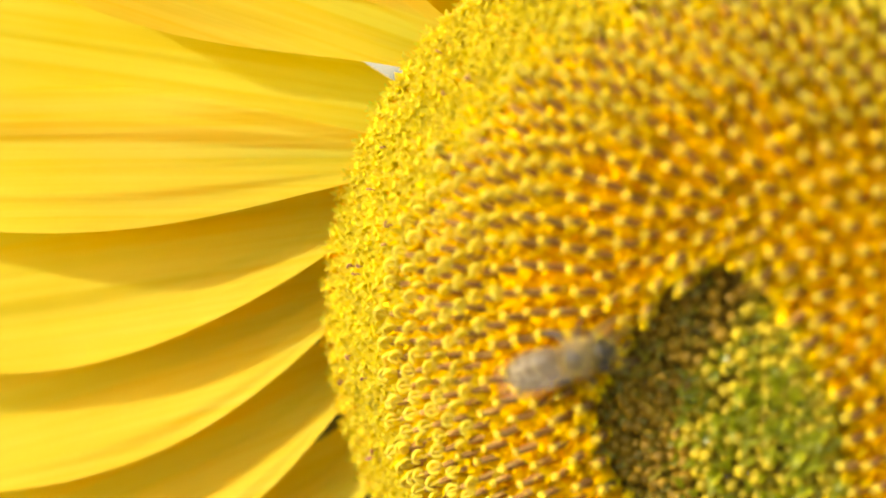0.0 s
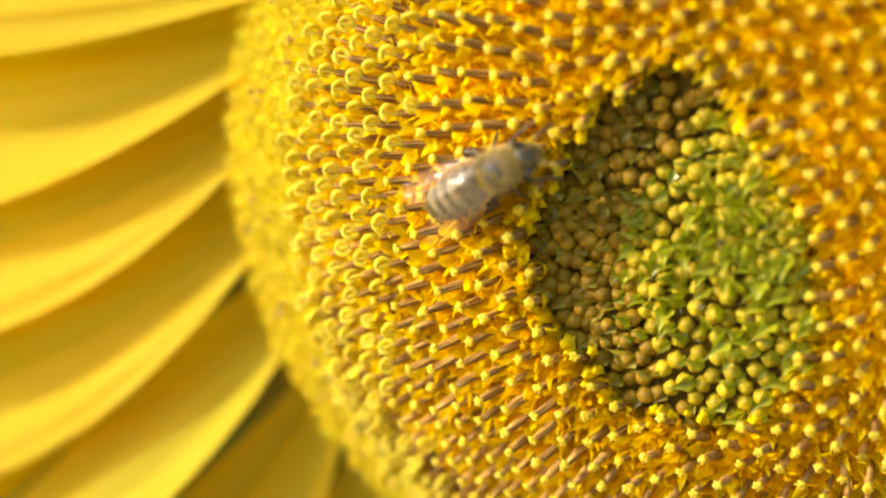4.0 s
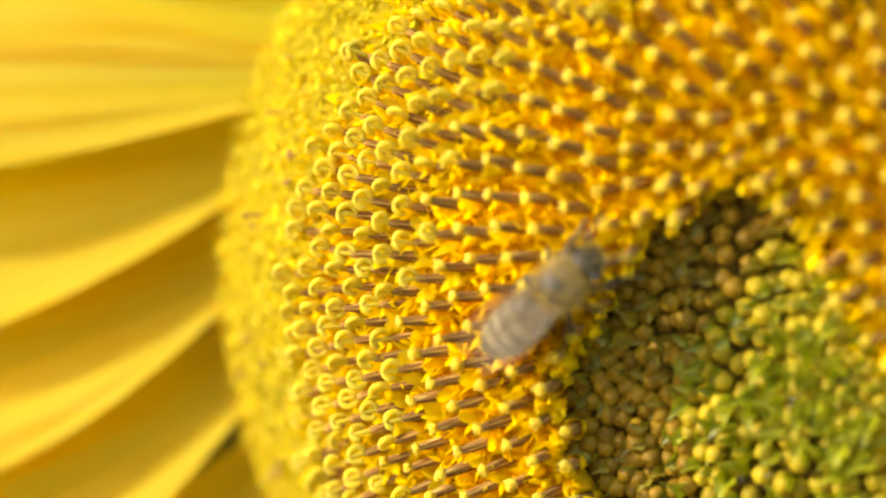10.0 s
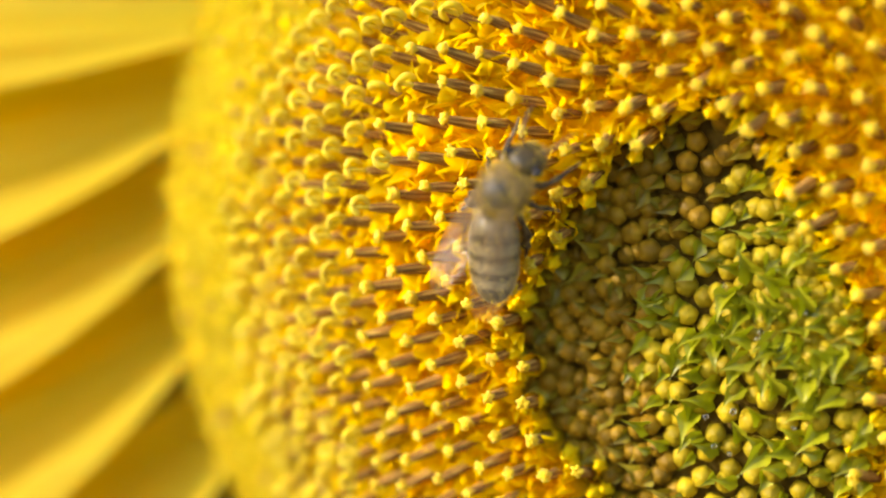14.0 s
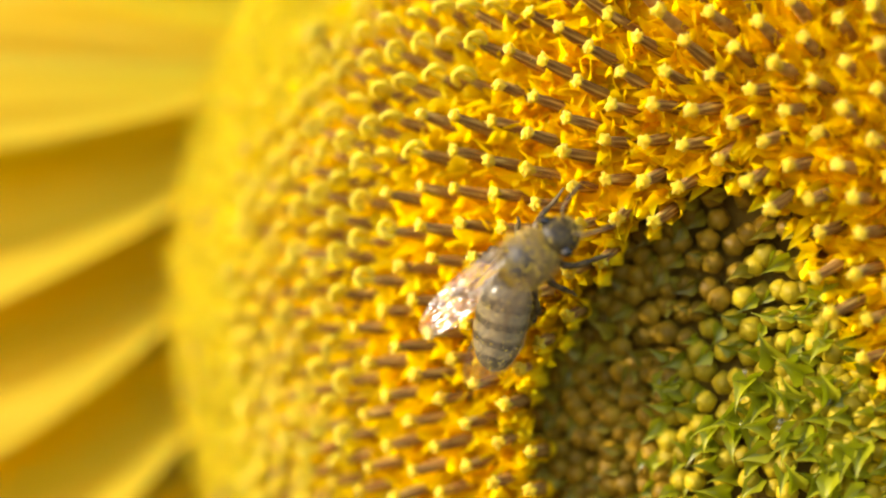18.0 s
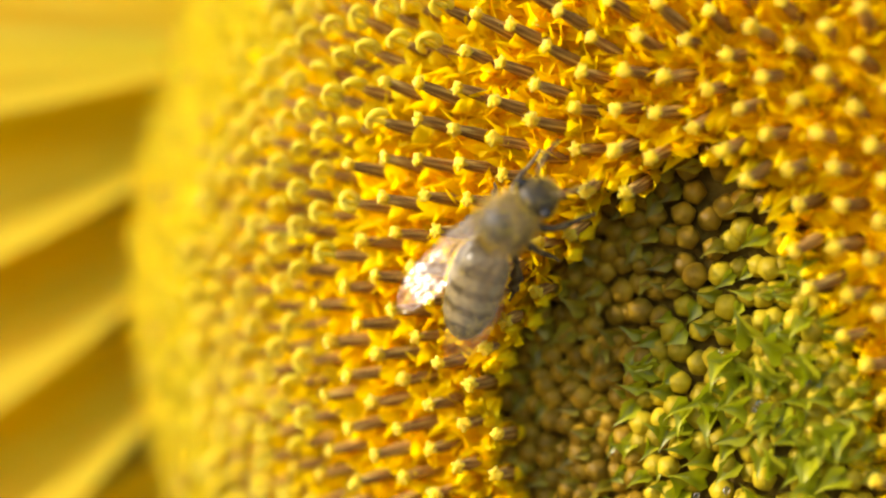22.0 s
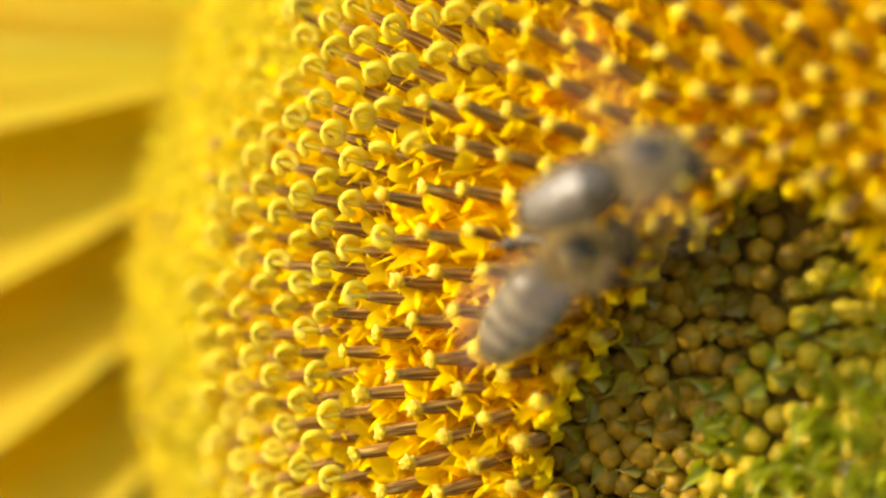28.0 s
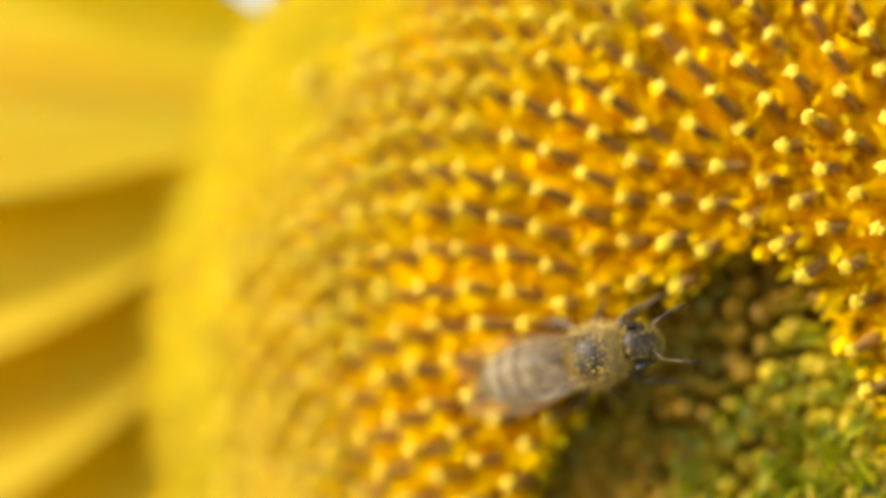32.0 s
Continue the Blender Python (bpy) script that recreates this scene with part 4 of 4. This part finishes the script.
def honey_bee(label, flying, seed, foot, skin, film):
    r = random.Random(seed)
    wings = []
    bee = tagged(new("honey_bee"), label, "bee", "honey bees on the flower")
    xs = [0.2 - 7.0 * i / 48 for i in range(49)]
    ab = egg([(x, abdomen_width(x), 0.06 - 0.03 * x * x / 7) for x in reversed(xs)], 28, 0.88)
    abdomen = part("abdomen", mesh_of("abdomen", ab, skin), bee, label="dark abdomen with pale hair bands")
    part("abdomen_fuzz", mesh_of("abdomen_fuzz", fur(ab, 1100, 0.30, r, lambda p: p[0] > -1.3 or p[2] < 0.1 or r.random() < 0.35, 0.6), M_FUR, False), abdomen, label="short tan hairs", kind="stuff")
    th = egg([(-0.1, 0.3, 0.0), (0.1, 0.9, 0.1), (0.5, 1.38, 0.22), (1.1, 1.62, 0.3), (1.8, 1.66, 0.32), (2.5, 1.45, 0.25), (3.0, 1.05, 0.12), (3.3, 0.5, 0.0)], 24, 0.95)
    thorax = part("thorax", mesh_of("thorax", th, M_THORAX), bee, label="furry brown thorax with a bare dark back")

    def hairy(p):
        return (p[0] - 1.65) ** 2 + p[1] ** 2 > 0.95 or p[2] < 1.0 or r.random() < 0.06
    part("thorax_fuzz", mesh_of("thorax_fuzz", fur(th, 2800, 0.72, r, hairy, 0.1), M_FUR, False), thorax, label="dense tan fur", kind="stuff")
    hd = egg([(3.2, 0.35, -0.2), (3.35, 0.95, -0.3), (3.8, 1.32, -0.45), (4.35, 1.22, -0.65), (4.8, 0.8, -0.95), (5.0, 0.3, -1.15)], 18, 0.95)
    head = part("head", mesh_of("head", hd, M_HEADB), bee, label="black head dusted with pollen")
    part("head_fuzz", mesh_of("head_fuzz", fur(hd, 420, 0.38, r, lambda p: abs(p[1]) < 0.75, -0.3), M_FUR, False), head, label="short tan hairs", kind="stuff")
    if not flying:
        part("pollen_dust", mesh_of("pollen_dust", grains(th, 700, r, lambda p: p[2] > -0.6), M_GRAIN, False), thorax, label="yellow pollen grains", kind="stuff")
        part("pollen_dust", mesh_of("pollen_dust", grains(hd, 220, r), M_GRAIN, False), head, label="yellow pollen grains", kind="stuff")
        part("pollen_dust", mesh_of("pollen_dust", grains(ab, 260, r), M_GRAIN, False), abdomen, label="yellow pollen grains", kind="stuff")
    ev, ef = lathe([(0.02, -0.95), (0.34, -0.78), (0.52, -0.3), (0.52, 0.25), (0.34, 0.68), (0.02, 0.85)], 16)
    EYE = mesh_of("eye", (ev * MM * (0.85, 0.8, 1.0), ef), M_EYE)
    for s in (-1, 1):
        part("eye", EYE, head, Matrix.Translation((3.95 * MM, s * 1.02 * MM, -0.25 * MM)) @ Matrix.Rotation(-s * radians(24), 4, "X"), label="glossy black eye")
        part("antenna", mesh_of("antenna", in_mm(sweep([(4.7, s * 0.28, -0.45), (5.1, s * 0.65, 0.0), (5.35, s * 0.95, 0.15), (5.5, s * 1.1, 0.1), (6.1, s * 1.35, -0.15), (6.8, s * 1.6, -0.55), (7.3, s * 1.7, -0.95)], [0.085, 0.08, 0.08, 0.10, 0.11, 0.11, 0.08], 8)), M_LEG), head, label="thin bent antenna")
        for x, spread, fwd, foot_z in ((2.5, 0.9, 1.8, foot), (1.5, 1.3, 0.1, foot), (0.7, 1.0, -2.0, foot)):
            hind = fwd < -1
            part("leg", mesh_of("leg", in_mm(leg_shape(s, x, spread * (0.7 if flying else 1.0), fwd * (0.9 if flying else 1.0), foot_z, hind)), M_LEG), bee, label="broad dark hind leg" if hind else "dark jointed leg")
        for name, (ln, wd, pt, z, x, turn) in WINGS.items():
            m = beating_pose(name, s) if flying else wing_pose(name, s, 0.0)
            wing = part(name, mesh_of(name, in_mm(wing_shape(ln, wd, pt)), film), bee, m, label="clear veined wing")
            wings.append((wing, name, s))
            for e0, e1, top in ((-0.95, -0.9, 0.9), (-0.6, -0.3, 0.85), (0.1, 0.2, 0.8), (0.5, 0.75, 0.6), (-0.9, 1.3, 0.62), (0.5, -0.75, 0.75)):
                line = []
                for i in range(9):
                    q = 0.02 + (top - 0.02) * i / 8
                    line.append((q * ln, (e0 + (e1 - e0) * q) * wd / 2 * wing_half(q, pt), 0.2 * math.sin(9 * q) * q + 0.02))
                part("vein", mesh_of("vein", in_mm(sweep(line, [(0.034 if not flying else 0.014) * (1 - 0.05 * i) for i in range(9)], 4)), M_VEIN), wing)
    return bee, abdomen, wings


forager, forager_abdomen, forager_wings = honey_bee("brown honey bee dusted with pollen, feeding on the florets", False, 3, -2.7, M_ABDOMEN, M_WING)
forager.scale = (1.08, 1.08, 1.08)
visitor, visitor_abdomen, _ = honey_bee("dark striped honey bee flying in front of the florets", True, 4, -6.8, M_STRIPED, M_BEATING)


def motions():
    FORAGER_ROWS = [
        (0, pose(0.00412, -0.01777, 1.49661, 95.5, -12.8, -26.1)), (1, pose(0.00385, -0.01786, 1.49682, 95.4, -9.9, -25.9)),
        (2, pose(0.00376, -0.01773, 1.49667, 95.5, -11.9, -26.1)), (5, pose(0.00386, -0.01770, 1.49698, 95.9, -25.1, -27.5)),
        (6, pose(0.00513, -0.01829, 1.49749, 95.9, -25.4, -27.5)), (7, pose(0.00580, -0.01837, 1.49682, 96.3, -31.1, -28.2)),
        (8, pose(0.00514, -0.01830, 1.49758, 96.4, -32.7, -28.4)), (9, pose(0.00606, -0.01852, 1.49799, 96.9, -39.5, -29.4)),
        (10, pose(0.00635, -0.01866, 1.49805, 97.1, -40.9, -29.6)), (11, pose(0.00638, -0.01856, 1.49776, 99.0, -53.3, -32.1)),
        (12, pose(0.00586, -0.01894, 1.49888, 64.9, -67.6, 3.9)), (13, pose(0.00569, -0.01904, 1.49922, 102.3, -64.1, -36.0)),
        (16, pose(0.00555, -0.01916, 1.49949, 97.5, -44.2, -30.2)), (17, pose(0.00534, -0.01910, 1.49925, 97.8, -46.8, -30.7)),
        (18, pose(0.00625, -0.01950, 1.50001, 96.8, -37.8, -29.1)), (19, pose(0.00720, -0.01957, 1.50045, 96.5, -34.9, -28.7)),
        (20, pose(0.00821, -0.01972, 1.50151, 86.5, -33.5, -10.4)), (21, pose(0.00815, -0.01968, 1.50133, 90.8, -31.2, -17.5)),
        (22, pose(0.00713, -0.01946, 1.50044, 97.1, -41.3, -29.7)), (23, pose(0.00635, -0.01941, 1.50000, 97.5, -44.7, -30.3)),
        (24, pose(0.00602, -0.01948, 1.50033, 95.7, -20.9, -27.0)), (25, pose(0.00651, -0.01958, 1.50083, 95.7, -21.0, -27.0)),
        (27.5, pose(0.00750, -0.01969, 1.50107, 85.4, -26.9, -4.4)), (28, pose(0.00744, -0.01963, 1.50124, 85.2, -23.6, -1.0)),
        (29, pose(0.00662, -0.01934, 1.50002, 97.4, -43.7, -30.1)), (30, pose(0.00684, -0.01916, 1.49842, 96.6, -36.2, -28.9)),
        (31, pose(0.00748, -0.01941, 1.50007, 95.4, -7.4, -25.6)), (32, pose(0.00964, -0.01987, 1.49901, 95.5, -13.8, -26.2)),
    ]
    ABDOMEN_ROWS = [
        (0, pose(0, 0, 0, 0, -9.1, 7.5)), (1, pose(0, 0, 0, 0, -12.5, 12.9)), (2, pose(0, 0, 0, 0, -12.5, 5.2)), (5, pose(0, 0, 0, 0, -12.5, 9.3)),
        (6, pose(0, 0, 0, 0, -9.3, 14.2)), (7, pose(0, 0, 0, 0, -0.0, -4.3)), (8, pose(0, 0, 0, 0, -2.5, 5.8)), (9, pose(0, 0, 0, 0, -0.0, 0.3)),
        (10, pose(0, 0, 0, 0, -11.3, -6.4)), (11, pose(0, 0, 0, 0, -10.5, -5.8)), (12, pose(0, 0, 0, 0, -28.1, 4.8)), (13, pose(0, 0, 0, 0, -11.2, 18.3)),
        (16, pose(0, 0, 0, 0, -12.5, 29.5)), (17, pose(0, 0, 0, 0, -12.5, 28.5)), (18, pose(0, 0, 0, 0, -12.5, 31.7)), (19, pose(0, 0, 0, 0, -8.8, 25.4)),
        (20, pose(0, 0, 0, 0, -14.5, 16.2)), (21, pose(0, 0, 0, 0, -11.0, 17.9)), (22, pose(0, 0, 0, 0, -11.8, 22.1)), (23, pose(0, 0, 0, 0, -12.4, 28.7)),
        (24, pose(0, 0, 0, 0, -12.5, 48.3)), (25, pose(0, 0, 0, 0, -12.5, 43.4)), (27.5, pose(0, 0, 0, 0, -31.2, 26.6)), (28, pose(0, 0, 0, 0, -33.8, 29.1)),
        (29, pose(0, 0, 0, 0, -3.3, 19.1)), (30, pose(0, 0, 0, 0, -12.5, -0.4)), (31, pose(0, 0, 0, 0, -12.5, 22.8)), (32, pose(0, 0, 0, 0, -9.8, 0.4)),
    ]
    VISITOR_ROWS = [
        (0, pose(-0.50009, -0.32800, 1.75023, 39.7, -32.0, 0.0)), (25.5, pose(-0.42009, -0.32800, 1.70023, 39.7, -32.0, 0.0)),
        (26.9, pose(-0.05009, -0.06800, 1.50023, 39.7, -32.0, 0.0)), (27.5, pose(0.00004, -0.02600, 1.50093, 43.0, -10.0, 12.2)),
        (27.7, pose(0.00483, -0.02600, 1.50506, 48.5, 6.4, 10.7)), (27.85, pose(0.00858, -0.02600, 1.50643, 48.9, -16.4, 9.1)),
        (28, pose(0.01070, -0.02600, 1.50642, 53.3, -17.5, 9.2)), (28.2, pose(0.01057, -0.02600, 1.50619, 48.6, -37.2, 2.1)),
        (28.4, pose(0.01054, -0.02600, 1.50779, 45.2, -13.1, 7.4)), (28.55, pose(0.00861, -0.02550, 1.50831, 40.6, -13.3, 7.1)),
        (28.7, pose(0.00716, -0.02500, 1.50826, 40.9, -27.6, 2.5)), (28.85, pose(0.00612, -0.02450, 1.51052, 39.8, -22.5, 7.4)),
        (29, pose(0.00424, -0.02400, 1.51168, 38.3, -32.6, 7.9)), (29.2, pose(0.00380, -0.02350, 1.51383, 35.2, -1.1, 7.1)),
        (29.35, pose(0.00434, -0.02300, 1.51404, 40.4, 0.7, 8.4)), (29.5, pose(0.00520, -0.02250, 1.51241, 45.3, -20.0, 9.0)),
        (29.6, pose(0.00495, -0.02200, 1.51198, 41.8, -12.9, 8.2)), (29.8, pose(0.00399, -0.02200, 1.51128, 42.8, -32.7, 9.6)),
        (30, pose(0.00281, -0.02200, 1.51139, 41.1, -45.1, 11.5)), (30.1, pose(0.00161, -0.02250, 1.51295, 42.6, -20.6, 9.2)),
        (30.3, pose(-0.00196, -0.02350, 1.51788, 43.4, -25.1, -3.0)), (30.4, pose(-0.00235, -0.02400, 1.52144, 39.0, -10.8, -0.9)),
        (30.5, pose(-0.00165, -0.02500, 1.52593, 40.7, -9.0, -1.2)), (30.7, pose(-0.00900, -0.02900, 1.53456, 49.6, -22.9, 0.0)),
        (31.1, pose(-0.02461, -0.04000, 1.55133, 57.3, -27.9, 0.0)), (32, pose(-0.31461, -0.13500, 1.84133, 57.3, -27.9, 0.0)),
    ]
    VISITOR_ABDOMEN_ROWS = [
        (0, pose(0, 0, 0, 0, -6, 14)), (27.5, pose(0, 0, 0, 0, -34.0, -12.9)), (27.7, pose(0, 0, 0, 0, -34.0, -24.3)), (27.85, pose(0, 0, 0, 0, -34.0, -18.0)),
        (28, pose(0, 0, 0, 0, -34.0, -18.0)), (28.2, pose(0, 0, 0, 0, -34.0, -18.0)), (28.4, pose(0, 0, 0, 0, -34.0, -21.8)), (28.55, pose(0, 0, 0, 0, -34.0, -18.0)),
        (28.7, pose(0, 0, 0, 0, -37.3, -25.0)), (28.85, pose(0, 0, 0, 0, -34.0, -18.0)), (29, pose(0, 0, 0, 0, -34.0, -18.0)), (29.2, pose(0, 0, 0, 0, -34.0, -18.0)),
        (29.35, pose(0, 0, 0, 0, -34.0, -24.8)), (29.5, pose(0, 0, 0, 0, -36.2, -7.4)), (29.6, pose(0, 0, 0, 0, -38.0, 23.1)), (29.8, pose(0, 0, 0, 0, -33.1, 20.7)),
        (30, pose(0, 0, 0, 0, -31.6, 19.8)), (30.1, pose(0, 0, 0, 0, -33.2, 17.6)), (30.3, pose(0, 0, 0, 0, -11.4, 8.2)), (30.4, pose(0, 0, 0, 0, -15.2, 9.0)),
        (30.5, pose(0, 0, 0, 0, -15.8, 5.2)), (32, pose(0, 0, 0, 0, -6, 14)),
    ]
    FOCUS_ROWS = [
        (0, pose(0.0100, 0.0000, 1.4980)), (1, pose(0.0100, -0.0008, 1.4980)),
        (2, pose(0.0100, -0.0025, 1.4980)), (2.5, pose(0.0100, -0.0040, 1.4980)),
        (4.5, pose(0.0100, -0.0115, 1.4980)), (6, pose(0.0100, -0.0120, 1.4980)),
        (7, pose(0.0100, -0.0095, 1.4980)), (8, pose(0.0100, -0.0115, 1.4980)),
        (9, pose(0.0100, -0.0115, 1.4980)), (10, pose(0.0100, -0.0090, 1.4980)),
        (11, pose(0.0100, -0.0095, 1.4980)), (12, pose(0.0100, -0.0142, 1.4980)),
        (13, pose(0.0100, -0.0155, 1.4980)), (16, pose(0.0100, -0.0140, 1.4980)),
        (17, pose(0.0100, -0.0148, 1.4980)), (18, pose(0.0100, -0.0175, 1.4980)),
        (19, pose(0.0100, -0.0195, 1.4980)), (20, pose(0.0100, -0.0208, 1.4980)),
        (21, pose(0.0100, -0.0192, 1.4980)), (22, pose(0.0100, -0.0160, 1.4980)),
        (23, pose(0.0100, -0.0158, 1.4980)), (24, pose(0.0100, -0.0120, 1.4980)),
        (25, pose(0.0100, -0.0090, 1.4980)), (25.5, pose(0.0100, -0.0090, 1.4980)),
        (27.5, pose(0.0100, -0.0100, 1.4980)), (28, pose(0.0100, -0.0115, 1.4980)),
        (28.5, pose(0.0100, -0.0142, 1.4980)), (29, pose(0.0100, -0.0182, 1.4980)),
        (29.5, pose(0.0100, -0.0197, 1.4980)), (30, pose(0.0100, -0.0205, 1.4980)),
        (31, pose(0.0100, -0.0225, 1.4980)), (32, pose(0.0100, -0.0248, 1.4980)),
    ]
    walk(forager, FORAGER_ROWS)
    walk(forager_abdomen, ABDOMEN_ROWS)
    SPREAD = [(0, 0.0), (2.5, 0.1), (4.5, 1.0), (5.2, 1.0), (6, 0.1), (10.5, 0.1), (11.5, 0.8), (13, 1.0), (15.5, 0.4), (16.3, 0.3), (17, 1.0), (18, 1.0), (19, 0.5), (21.5, 0.2), (22, 1.0), (23.3, 1.0), (23.9, 0.6), (25.2, 0.5), (28.4, 0.1), (29, 1.0), (30.5, 1.0), (31.2, 0.4), (32, 0.2)]
    turns = [m.to_euler().z for _, m in ABDOMEN_ROWS]
    for wing, name, s in forager_wings:
        rows = []
        for t in sorted({t for t, _ in ABDOMEN_ROWS} | {t for t, _ in SPREAD}):
            q = float(np.interp(t, [a for a, _ in SPREAD], [b for _, b in SPREAD]))
            rows.append((t, wing_pose(name, s, q, min(0.22, 0.65 * float(np.interp(t, [a for a, _ in ABDOMEN_ROWS], turns))))))
        walk(wing, rows)
    walk(visitor, VISITOR_ROWS)
    walk(visitor_abdomen, VISITOR_ABDOMEN_ROWS)
    walk(FOCUS, FOCUS_ROWS)


motions()
